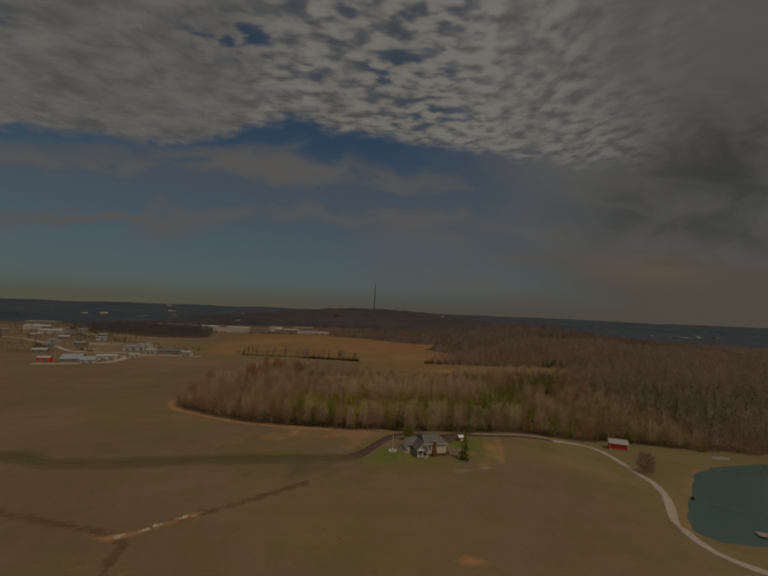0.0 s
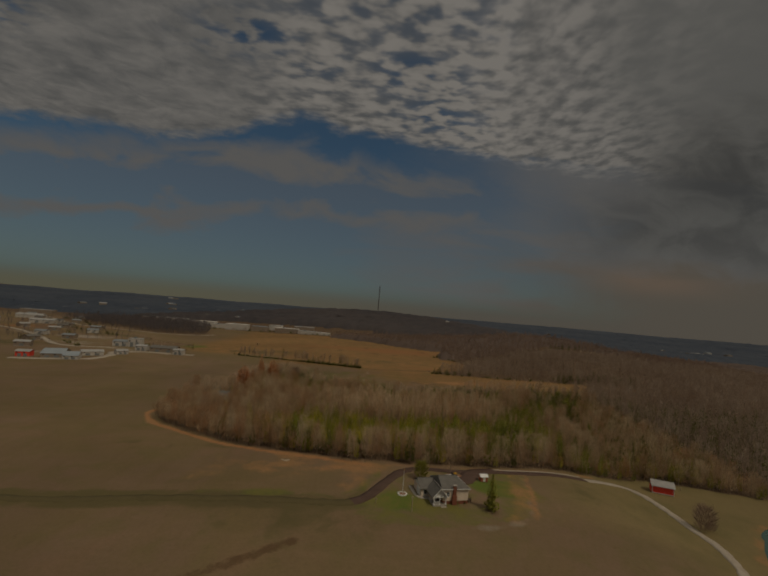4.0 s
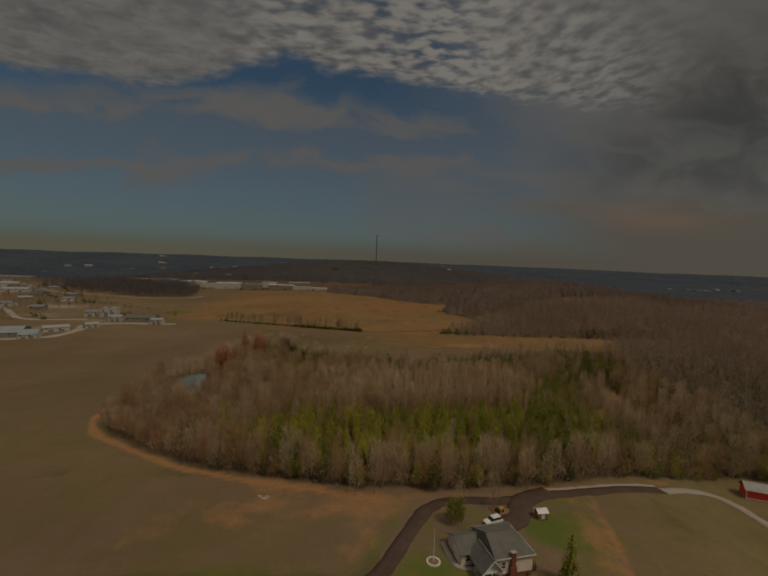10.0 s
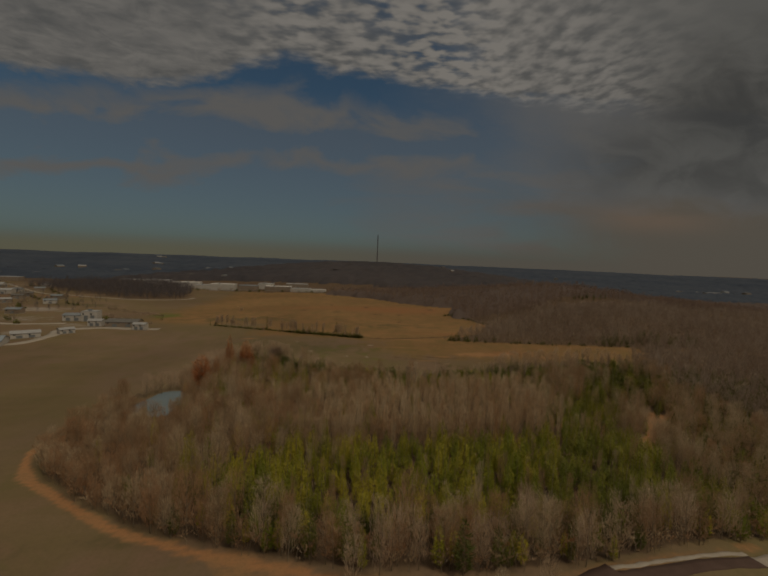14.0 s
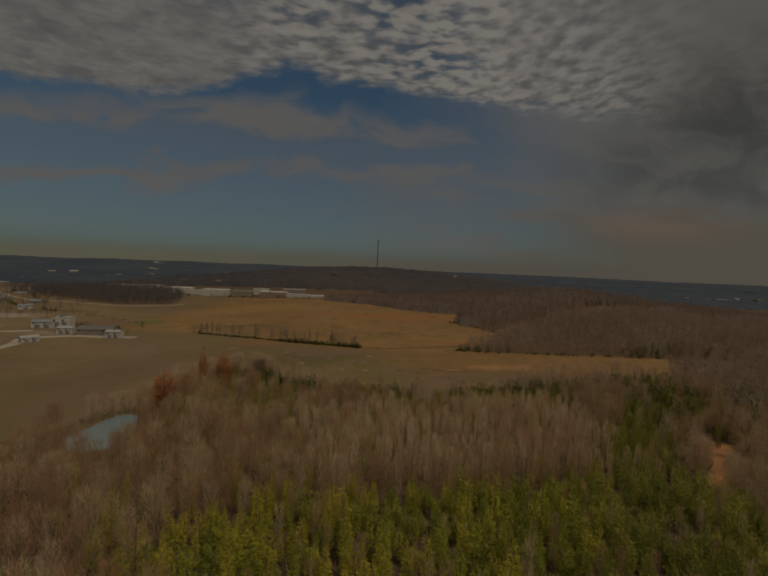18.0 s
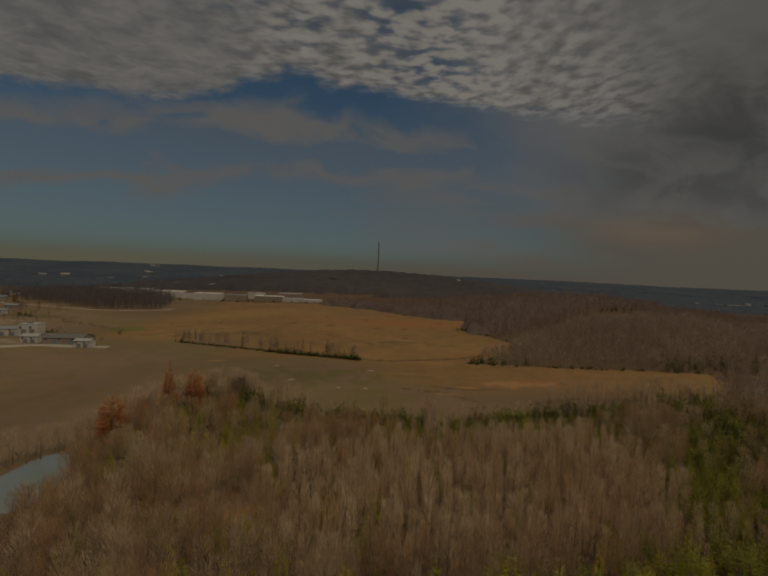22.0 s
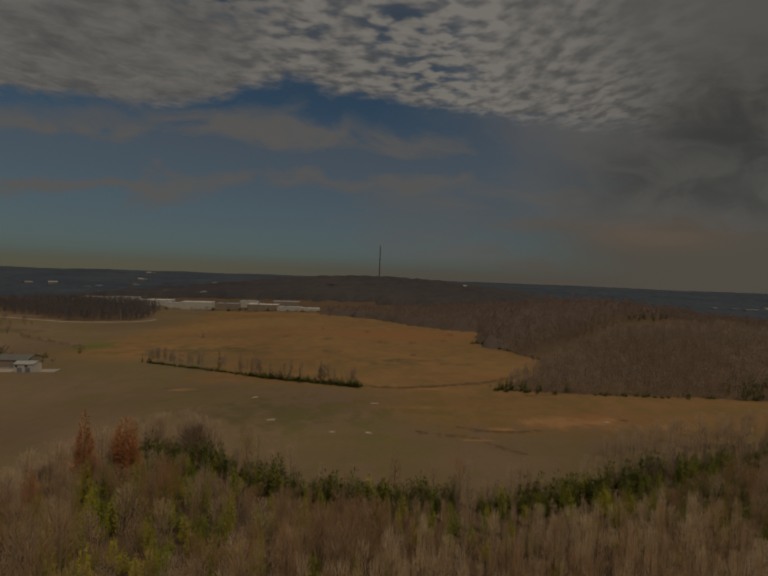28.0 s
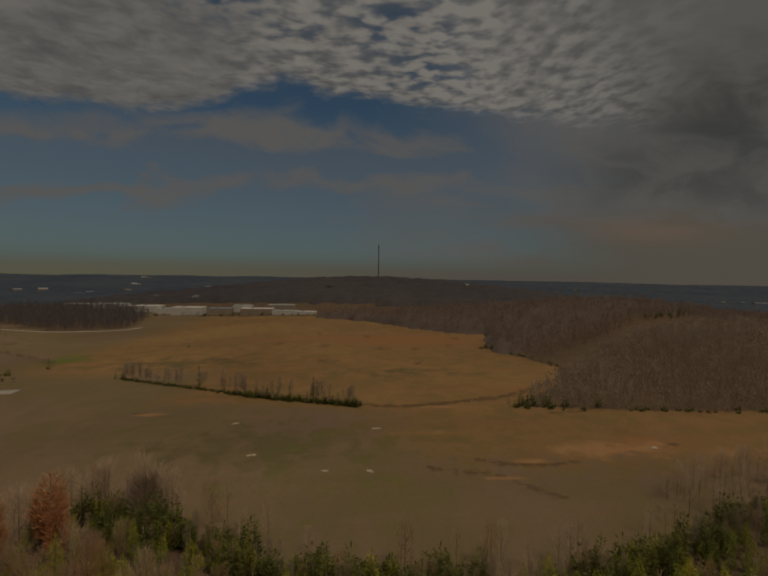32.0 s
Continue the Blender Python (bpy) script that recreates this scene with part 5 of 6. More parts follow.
PALE = worn("weathered_white_siding", (0.58, 0.53, 0.47), (0.47, 0.43, 0.38), 0.3, 0.7)
SLATE = worn("blue_grey_roofing", (0.30, 0.325, 0.34), (0.24, 0.265, 0.28), 0.3, 0.6)
CONCRETE = worn("concrete", (0.42, 0.37, 0.31), (0.34, 0.30, 0.25), 1.0, 0.9)
MULCH = worn("mulch", (0.30, 0.16, 0.09), (0.22, 0.12, 0.07), 2.0, 0.95, bump=0.5)
GLASS, _n, _b = material("window_glass", 0.08)
_b.inputs["Base Color"].default_value = (0.03, 0.035, 0.04, 1)
_b.inputs["Specular IOR Level"].default_value = 0.6
RUBBER = worn("tyre_rubber", (0.025, 0.025, 0.025), (0.04, 0.04, 0.04), 2.0, 0.9)
YELLOW = worn("yellow_paint", (0.62, 0.36, 0.04), (0.52, 0.30, 0.04), 2.0, 0.6)


def window(parent, x, y, z, w, h, side, name="window"):
    """A window set proud of a wall. side: the axis and sign that it faces."""
    axis, sign = side[1], 1 if side[0] == "+" else -1

    def bar(a0, a1, z0, z1, d0, d1):
        if axis == "y":
            return boxed(x + a0, x + a1, *sorted((y + sign * d0, y + sign * d1)), z + z0, z + z1)
        return boxed(*sorted((x + sign * d0, x + sign * d1)), y + a0, y + a1, z + z0, z + z1)
    pane = part(name, bar(-w / 2, w / 2, 0, h, -0.05, 0.03), GLASS, parent, "dark window pane")
    for a0, a1, z0, z1 in ((-w / 2 - 0.1, -w / 2, -0.1, h + 0.1), (w / 2, w / 2 + 0.1, -0.1, h + 0.1), (-w / 2, w / 2, h, h + 0.1), (-w / 2, w / 2, -0.1, 0), (-w / 2, w / 2, h / 2 - 0.03, h / 2 + 0.03)):
        part("frame", bar(a0, a1, z0, z1, -0.05, 0.07), WHITE, pane)
    return pane


def gable_roof(parent, x0, x1, y0, y1, z, rise, mat, over=0.45, thick=0.18, along="y", name="roof_slope"):
    """Two slopes that meet in a ridge along one axis, with a cap."""
    a, b = (x0, x1) if along == "y" else (y0, y1)
    mid, half = (a + b) / 2, (b - a) / 2
    drop = rise * over / half
    lo, hi = (y0 - over, y1 + over) if along == "y" else (x0 - over, x1 + over)
    for s in (-1, 1):
        ring = [(mid + s * 0.02, z + rise), (mid + s * (half + over), z - drop), (mid + s * (half + over), z - drop + thick), (mid + s * 0.02, z + rise + thick)]
        pts = [(u, lo, w) for u, w in ring] if along == "y" else [(lo, u, w) for u, w in ring]
        part(name, slab(pts, hi - lo, 1 if along == "y" else 0), mat, parent)
    cap = (mid - 0.15, mid + 0.15, lo, hi) if along == "y" else (lo, hi, mid - 0.15, mid + 0.15)
    part("ridge_cap", boxed(*cap, z + rise + thick - 0.06, z + rise + thick + 0.05), mat, parent)


def gable_wall(x0, x1, y, z0, z1, rise, thick, along="y"):
    mid = (x0 + x1) / 2
    ring = [(x0, z0), (x1, z0), (x1, z1), (mid, z1 + rise), (x0, z1)]
    return slab([(u, y, w) for u, w in ring] if along == "y" else [(y, u, w) for u, w in ring], thick, 1 if along == "y" else 0)


def farmhouse():
    """A main block with its eaves to the field, a cross gable with the porch, and a lower wing to the west."""
    h = thing("farmhouse", 28.5, 165.3, float(H(28.5, 165.3)) - 0.2, 11, "pale farmhouse with grey shingle roofs, brick base and chimney", "house")
    x0, x1, d, top, rise = -3.6, 4.6, 5.0, 4.4, 2.0
    part("foundation", boxed(x0 + 0.05, x1 - 0.05, -d + 0.05, d - 0.05, -1.5, 0.9), BRICK, h, "red brick base wall")
    for y in (-d, d - 0.2):
        part("wall_front" if y < 0 else "wall_back", boxed(x0, x1, y, y + 0.2, 0.9, top), CREAM, h)
    for x in (x0, x1 - 0.2):
        part("wall_side", boxed(x, x + 0.2, -d + 0.2, d - 0.2, 0.9, top), CREAM, h)
    # the hipped main roof
    o, t = 0.45, 0.18
    a, b, zr, zl = x0 - o, x1 + o, top + rise, top - 0.12
    hip = 2.6
    for s in (-1, 1):
        part("roof_slope", slab([(a, s * (d + o), zl), (b, s * (d + o), zl), (b - hip, s * 0.01, zr), (a + 0.6, s * 0.01, zr)], t), SHINGLE, h)
    part("roof_hip", slab([(b + 0.002, -d - o + 0.01, zl), (b + 0.002, d + o - 0.01, zl), (b - hip + 0.02, 0, zr - 0.01)], t), SHINGLE, h)
    part("roof_hip", slab([(a - 0.002, d + o - 0.01, zl), (a - 0.002, -d - o + 0.01, zl), (a + 0.58, 0, zr - 0.01)], t), SHINGLE, h)
    part("ridge_cap", boxed(a + 0.5, b - hip + 0.1, -0.15, 0.15, zr + t - 0.03, zr + t + 0.06), SHINGLE, h)
    for y in (-d - o - 0.05, d + o):
        part("gutter", boxed(a, b, y, y + 0.05, zl - 0.06, zl + t), WHITE, h)
    part("gutter", boxed(b, b + 0.05, -d - o, d + o, zl - 0.06, zl + t), WHITE, h)
    stack = part("chimney", boxed(-0.75, 0.75, -d - 0.75, -d, -1.5, 2.6, 0.06), BRICK, h, "red brick chimney")
    part("chimney_shaft", boxed(-0.48, 0.48, -d - 0.62, -d - 0.01, 2.6, top + 1.0, 0.04), BRICK, stack)
    part("chimney_cap", boxed(-0.6, 0.6, -d - 0.72, -d + 0.1, top + 1.0, top + 1.18, 0.03), CONCRETE, stack)
    for k in range(3):
        part("brick_band", boxed(-0.52, 0.52, -d - 0.65, -d - 0.02, 2.9 + k * 0.85, 2.97 + k * 0.85), BRICK, stack)
    for z in np.arange(1.15, top - 0.1, 0.3):
        part("siding_board", boxed(0.76, x1, -d - 0.025, -d, float(z), float(z) + 0.03), CREAM, h)
        part("siding_board", boxed(x0, -0.76, -d - 0.025, -d, float(z), float(z) + 0.03), CREAM, h)
    window(h, -1.9, -d, 2.2, 0.8, 1.2, "-y")
    for y in (-2.2, 0.6, 2.8):
        window(h, x1, y, 2.2, 1.1, 1.4, "+x")
    for x in (-2.2, 0.8, 3.2):
        window(h, x, d, 2.2, 1.1, 1.4, "+y")
    # the cross gable over the porch
    g0, g1, gy, gz, gr = -6.9, -2.7, -6.2, 2.8, 2.2
    gable_roof(h, g0, g1, gy, -0.2, gz, gr, SHINGLE, 0.4, 0.16, "y", "gable_slope")
    part("gable_wall", gable_wall(g0, g1, gy + 0.3, gz - 0.2, gz, gr - 0.1, 0.15), WHITE, h, "white boarded gable")
    mid = (g0 + g1) / 2
    for s in (-1, 1):
        u = (g1 - g0) / 2 + 0.4
        part("rake_trim", slab([(mid, gy - 0.46, gz + gr - 0.1), (mid + s * u, gy - 0.46, gz - 0.52), (mid + s * u, gy - 0.46, gz - 0.2), (mid, gy - 0.46, gz + gr + 0.22)], 0.07, 1), WHITE, h)
    part("porch_wall", boxed(g0, g1 - 0.1, -2.6, -2.4, 0.3, gz - 0.2), CREAM, h)
    part("porch_floor", boxed(g0, g1, gy, -2.6, -1.3, 0.3), CONCRETE, h, "concrete porch floor")
    part("porch_beam", boxed(g0, g1, gy + 0.05, gy + 0.28, gz - 0.45, gz - 0.2), WHITE, h)
    for x in (g0 + 0.12, mid - 0.2, g1 - 0.4):
        column = part("porch_post", boxed(x, x + 0.24, gy + 0.05, gy + 0.28, 0.3, gz - 0.45, 0.02), WHITE, h)
        part("post_base", boxed(x - 0.06, x + 0.3, gy, gy + 0.34, 0.3, 0.5), WHITE, column)
    for u0, u1 in ((g0 + 0.36, mid - 0.2),):
        part("porch_rail", boxed(u0, u1, gy + 0.12, gy + 0.2, 1.15, 1.25), WHITE, h)
        for k in range(1, 9):
            x = u0 + (u1 - u0) * k / 9
            part("baluster", boxed(x - 0.025, x + 0.025, gy + 0.14, gy + 0.18, 0.3, 1.15), WHITE, h)
    part("front_door", boxed(mid + 0.3, mid + 1.3, -2.66, -2.6, 0.3, 2.4), DARKWOOD, h, "dark wooden front door")
    part("porch_step", boxed(mid + 0.2, mid + 1.8, gy - 0.8, gy, -1.3, -0.1), CONCRETE, h)
    # the wing with the garage
    w0, w1, v0, v1 = -8.8, -3.6, -0.4, 6.4
    part("wing_foundation", boxed(w0 + 0.1, w1, v0 + 0.1, v1 - 0.1, -1.5, 0.3), BRICK, h)
    part("wing_wall", boxed(w0, w1 - 0.01, v0, v1, 0.3, 2.9), CREAM, h)
    gable_roof(h, w0, w1 + 0.8, v0, v1, 2.9, 1.7, SHINGLE, 0.45, 0.16, "x", "wing_slope")
    part("wing_gable", gable_wall(v0, v1, w0, 2.9, 2.9, 1.55, 0.2, "x"), WHITE, h)
    door = part("garage_door", boxed(w0 - 0.12, w0, 0.2, 3.4, 0.1, 2.4), WHITE, h, "white panelled garage door")
    for k in range(4):
        part("door_panel", boxed(w0 - 0.16, w0 - 0.12, 0.35, 3.25, 0.25 + k * 0.54, 0.68 + k * 0.54), WHITE, door)
    for x in (w0 + 1.4, w0 + 3.2):
        window(h, x, v0, 1.2, 1.0, 1.2, "-y")
    part("side_deck", boxed(x1, x1 + 1.5, -d + 0.6, -d + 3.6, 0.5, 0.7), DARKWOOD, h, "small wooden side deck")
    for y in (-d + 0.8, -d + 3.4):
        part("deck_post", boxed(x1 + 1.25, x1 + 1.4, y - 0.08, y + 0.08, -1.5, 1.5), DARKWOOD, h)
    part("deck_rail", boxed(x1 + 1.28, x1 + 1.36, -d + 0.8, -d + 3.4, 1.4, 1.5), DARKWOOD, h)


farmhouse()


def barn():
    b = thing("barn", 129.0, 208.6, float(H(129.0, 208.6)), -23, "small red barn with a pale tin roof", "barn")
    w, d, t, r = 3.9, 2.5, 3.3, 1.5
    part("sill", boxed(-w - 0.1, w + 0.1, -d - 0.1, d + 0.1, -1.2, 0.25), CONCRETE, b)
    part("wall_front", boxed(-w, w, -d, -d + 0.2, 0.25, t), RED, b)
    part("wall_back", boxed(-w, w, d - 0.2, d, 0.25, t), RED, b)
    for x in (-w, w - 0.2):
        part("wall_end", gable_wall(-d, d, x, 0.25, t, r, 0.2, "x"), RED, b)
    gable_roof(b, -w, w, -d, d, t, r, TIN, 0.5, 0.12, "x")
    for k in range(14):
        x = -w + 0.5 + k * (2 * w - 1) / 13
        part("batten", boxed(x - 0.05, x + 0.05, -d - 0.05, -d, 0.25, t - 0.1), RED, b)
    for k in range(8):
        y = -d + 0.5 + k * (2 * d - 1) / 7
        part("batten", boxed(-w - 0.05, -w, y - 0.05, y + 0.05, 0.25, t - 0.1), RED, b)
    for x in (-w - 0.06, w - 0.14):
        part("corner_board", boxed(x, x + 0.2, -d - 0.07, -d + 0.13, 0.25, t), WHITE, b)
    for k in range(12):
        x = -w + k * 2 * w / 11
        part("roof_seam", slab([(x - 0.04, 0.1, t + r + 0.13), (x - 0.04, -d - 0.5, t - 0.1), (x - 0.04, -d - 0.5, t - 0.02), (x - 0.04, 0.1, t + r + 0.19)], 0.08, 0), TIN, b)
    door = part("barn_door", boxed(-w - 0.14, -w - 0.05, -1.3, 1.3, 0.25, 2.9), RED, b, "wide red sliding door")
    part("door_rail", boxed(-w - 0.2, -w - 0.06, -1.5, 2.7, 2.9, 3.04), STEEL, door)
    part("base_trim", boxed(-w - 0.03, w + 0.03, -d - 0.03, -d, 0.25, 0.5), WHITE, b)


barn()


def garden_shed():
    s = thing("garden_shed", 44.3, 181, float(H(44.3, 181)), 8, "small faded red garden shed with a white roof", "shed")
    part("floor_skid", boxed(-1.5, 1.5, -1.3, 1.3, -0.6, 0.2), DARKWOOD, s)
    for y in (-1.25, 1.15):
        part("wall", boxed(-1.5, 1.5, y, y + 0.1, 0.2, 2.2), FADED, s)
    for x in (-1.5, 1.4):
        part("wall_end", gable_wall(-1.15, 1.15, x, 0.2, 2.2, 0.7, 0.1, "x"), FADED, s)
    gable_roof(s, -1.5, 1.5, -1.25, 1.25, 2.2, 0.7, WHITE, 0.3, 0.08, "x")
    part("door", boxed(-0.5, 0.5, -1.3, -1.25, 0.25, 2.05), WHITE, s, "white shed door")
    s.scale = (0.82, 0.82, 0.82)


garden_shed()

SHRUB = Kind(pine_tree(97, 1.6, 5, 7, 3, 0.42, 0.0), BARK, CEDAR, 2)
for x, y, k in ((20.3, 164.6, 0.9), (21.4, 165.2, 1.1), (22.4, 164.4, 0.8), (19.6, 166.4, 1.0), (30.6, 160.4, 0.7), (33.0, 161.0, 0.6)):
    SHRUB.plant("shrub", x, y, k, 70 * x % 360, "small dark evergreen shrub by the house wall", "house shrubs", category="shrub")


def flagpole():
    f = thing("flagpole", 14.4, 164.4, float(H(14.4, 164.4)), 0, "white flagpole in a round stone-edged bed", "flagpole")
    part("pole", tube(bmesh.new(), (0, 0, -0.4), (0, 0, 7.2), 0.10, 0.05, 8), WHITE, f)
    part("ball", tube(bmesh.new(), (0, 0, 7.2), (0, 0, 7.42), 0.12, 0.08, 8), YELLOW, f)
    part("bed", tube(bmesh.new(), (0, 0, -0.3), (0, 0, 0.1), 1.15, 1.1, 16), MULCH, f)
    for k in range(16):
        a = 2 * math.pi * k / 16
        x, y = 1.3 * math.cos(a), 1.3 * math.sin(a)
        part("edging_stone", boxed(x - 0.2, x + 0.2, y - 0.2, y + 0.2, -0.3, 0.24, 0.05), WHITE, f)


flagpole()


def car(x, y, rz, paint, label, long=4.8, tall=1.55):
    c = thing("car", x, y, float(H(x, y)) + 0.2, rz, label, "car", "cars by the house")
    h = long / 2
    side = [(-h, 0.35), (h, 0.35), (h, 0.75), (h - 0.9, 0.95), (-h + 0.15, 1.0), (-h, 0.8)]
    bm = slab([(u, -0.88, w) for u, w in side], 1.76, 1)
    bmesh.ops.bevel(bm, geom=list(bm.edges), offset=0.06, segments=1, affect="EDGES")
    part("body", bm, paint, c)
    cab = [(-h + 0.3, 0.95), (h - 1.35, 0.95), (h - 2.0, tall), (-h + 0.7, tall)]
    top = part("cabin", slab([(u, -0.76, w) for u, w in cab], 1.52, 1), GLASS, c, "dark car windows")
    part("roof", boxed(-h + 0.65, h - 1.95, -0.74, 0.74, tall - 0.03, tall + 0.05, 0.02), paint, top)
    for u in (-h + 0.85, h - 0.9):
        for v in (-0.85, 0.65):
            wheel = part("wheel", tube(bmesh.new(), (u, v, 0.33), (u, v + 0.2, 0.33), 0.33, 0.33, 12), RUBBER, c)
            part("rim", tube(bmesh.new(), (u, v - 0.01, 0.33), (u, v + 0.21, 0.33), 0.18, 0.18, 8), GREY, wheel)
    for v in (-0.65, 0.45):
        part("headlight", boxed(h - 0.04, h + 0.02, v, v + 0.2, 0.6, 0.72), TIN, c)
    part("bumper", boxed(h - 0.02, h + 0.08, -0.8, 0.8, 0.38, 0.55, 0.02), GREY, c)


car(31.0, 177.4, 200, WHITE, "white car parked behind the farmhouse", 4.8, 1.6)


def mower():
    m = thing("garden_tractor", 34.2, 182.4, float(H(34.2, 182.4)) + 0.3, 25, "yellow garden tractor on the mulched island", "tractor")
    part("hood", boxed(0.0, 1.1, -0.35, 0.35, 0.45, 0.95, 0.06), YELLOW, m)
    part("deck", boxed(-0.7, 0.3, -0.6, 0.6, 0.25, 0.45, 0.04), YELLOW, m)
    seat = part("seat", boxed(-0.75, -0.25, -0.3, 0.3, 0.5, 0.68, 0.04), RUBBER, m)
    part("seat_back", boxed(-0.82, -0.7, -0.3, 0.3, 0.68, 1.15, 0.03), RUBBER, seat)
    for x, r in ((-0.55, 0.42), (0.8, 0.28)):
        for y in (-0.65, 0.4):
            part("wheel", tube(bmesh.new(), (x, y, r), (x, y + 0.25, r), r, r, 12), RUBBER, m)


mower()


def disc(name, x, y, rx, ry, mat, lift, label, category):
    a = np.linspace(0, 2 * math.pi, 40, endpoint=False)
    r = 1 + 0.08 * np.sin(3 * a) + 0.05 * np.sin(7 * a + 1)
    px, py = x + rx * r * np.cos(a), y + ry * r * np.sin(a)
    v = [(x, y, float(H(x, y)) + lift + 0.1)] + [(i, j, float(H(i, j)) + lift) for i, j in zip(px, py)] + [(i, j, float(H(i, j)) - 0.3) for i, j in zip(px, py)]
    f = [(0, k + 1, (k + 1) % 40 + 1) for k in range(40)]
    for k in range(40):
        j = (k + 1) % 40
        f += [(k + 1, k + 41, j + 41), (k + 1, j + 41, j + 1)]
    return sheet(name, v, f, [mat], label, category, "structure")


disc("mulch_island", 34.6, 183.4, 2.6, 2.0, MULCH, 0.2, "round island of orange-brown mulch beside the apron", "flower bed")
ribbon("path_walk", smooth([(17.5, 170.5), (18, 167), (19.2, 163.4), (22.5, 162.6)], 0.7), 1.1, CONCRETE, 0.08, "narrow concrete garden walk to the porch", "path", 0.05)


def post(x, y, tall, label):
    p = thing("post", x, y, float(H(x, y)), 0, label, "post")
    part("shaft", tube(bmesh.new(), (0, 0, -0.5), (0, 0, tall), 0.11, 0.08, 6), STONE, p)
    part("arm", boxed(-0.5, 0.5, -0.05, 0.05, tall - 0.4, tall - 0.28), STONE, p)


post(16.2, 154.5, 4.2, "pale wooden post on the front lawn")
post(6, 158, 1.6, "short pale post beside the drive")
post(140, 212, 1.8, "pale post on the grass past the barn")


def rocks(x, y, rz, long, n, label, seed):
    """A low outcrop of pale stones."""
    rng = np.random.default_rng(seed)
    g = thing("rock_outcrop", x, y, float(H(x, y)), rz, label, "rocks")
    for k in range(n):
        bm = bmesh.new()
        bmesh.ops.create_icosphere(bm, subdivisions=1, radius=1.0)
        u, v = rng.uniform(-long / 2, long / 2), rng.normal(0, 0.35)
        s = (rng.uniform(0.5, 1.1), rng.uniform(0.3, 0.6), rng.uniform(0.15, 0.3))
        for q in bm.verts:
            q.co = Vector((q.co.x * s[0] + u, q.co.y * s[1] + v, q.co.z * s[2] + 0.05)) + Vector(rng.normal(0, 0.06, 3))
        a = radians(rz)
        dz = float(H(x + u * math.cos(a) - v * math.sin(a), y + u * math.sin(a) + v * math.cos(a))) - float(H(x, y))
        bmesh.ops.translate(bm, verts=bm.verts, vec=(0, 0, dz))
        part("stone", bm, STONE, g)


for k, (x, y, rz, long, n, label) in enumerate(((-51.5, 116.5, 36, 5.5, 12, "pale bare stones along the eroded gully"), (-44.5, 121.5, 36, 4.5, 8, "pale bare stones along the eroded gully"),
                                                 (-56.5, 113.2, 40, 2.5, 5, "pale bare stones in the eroded gully"), (-46, 431, 20, 3.5, 8, "pale stones showing in the hayfield"),
                                                 (7, 424, 10, 2.5, 5, "pale stones showing in the hayfield"), (-34, 402, 10, 2.0, 5, "pale stones showing in the hayfield"),
                                                 (-10, 391, 0, 2.0, 5, "pale stones showing in the hayfield"), (4, 391, 5, 2.0, 5, "pale stones showing in the hayfield"),
                                                 (-26, 190.5, -20, 2.5, 5, "pale stones at the edge of the wood"), (103, 406, 10, 4.0, 7, "pale stones on a bare patch of the field"),
                                                 (126, 152, 60, 6.0, 7, "pale stones along the pond's shore"))):
    rocks(x, y, rz, long, n, label, 100 + k)


def pondside():
    b = thing("boat", 172.5, 198.2, float(H(172.5, 198.2)) + 0.1, -10, "pale upturned metal boat lying on the pond's bank", "boat")
    ring = [(-4.2, -0.3), (-3.6, -0.8), (3.0, -0.85), (4.4, 0.0), (3.0, 0.85), (-3.6, 0.8), (-4.2, 0.3)]
    bm = slab([(x, y, -0.2) for x, y in ring], 0.9)
    for v in bm.verts:
        if v.co.z > 0:
            v.co.x, v.co.y = v.co.x * 0.9, v.co.y * 0.6
    part("hull", bm, TIN, b)
    part("keel", boxed(-3.6, 3.4, -0.05, 0.05, 0.7, 0.8), TIN, b)
    d = thing("dock", 124.5, 127, POND_Z, 70, "small grey wooden dock in the farm pond", "dock")
    for k in range(8):
        part("plank", boxed(-1.6, 1.6, -2.0 + k * 0.5, -1.54 + k * 0.5, 0.35, 0.43), TAN, d)
    for x in (-1.4, 1.4):
        for y in (-1.8, 1.7):
            part("pile", tube(bmesh.new(), (x, y, -1.7), (x, y, 0.5), 0.12, 0.12, 6), DARKWOOD, d)
    s = thing("stump", 122.5, 152.5, float(H(122.5, 152.5)), 0, "dark tree stump at the pond's edge", "stump")
    part("butt", tube(bmesh.new(), (0, 0, -0.8), (0, 0, 0.9), 0.75, 0.55, 9), DARKWOOD, s)
    part("root", tube(bmesh.new(), (0, 0, 0.1), (1.1, 0.3, -0.5), 0.3, 0.1, 5), DARKWOOD, s)


pondside()


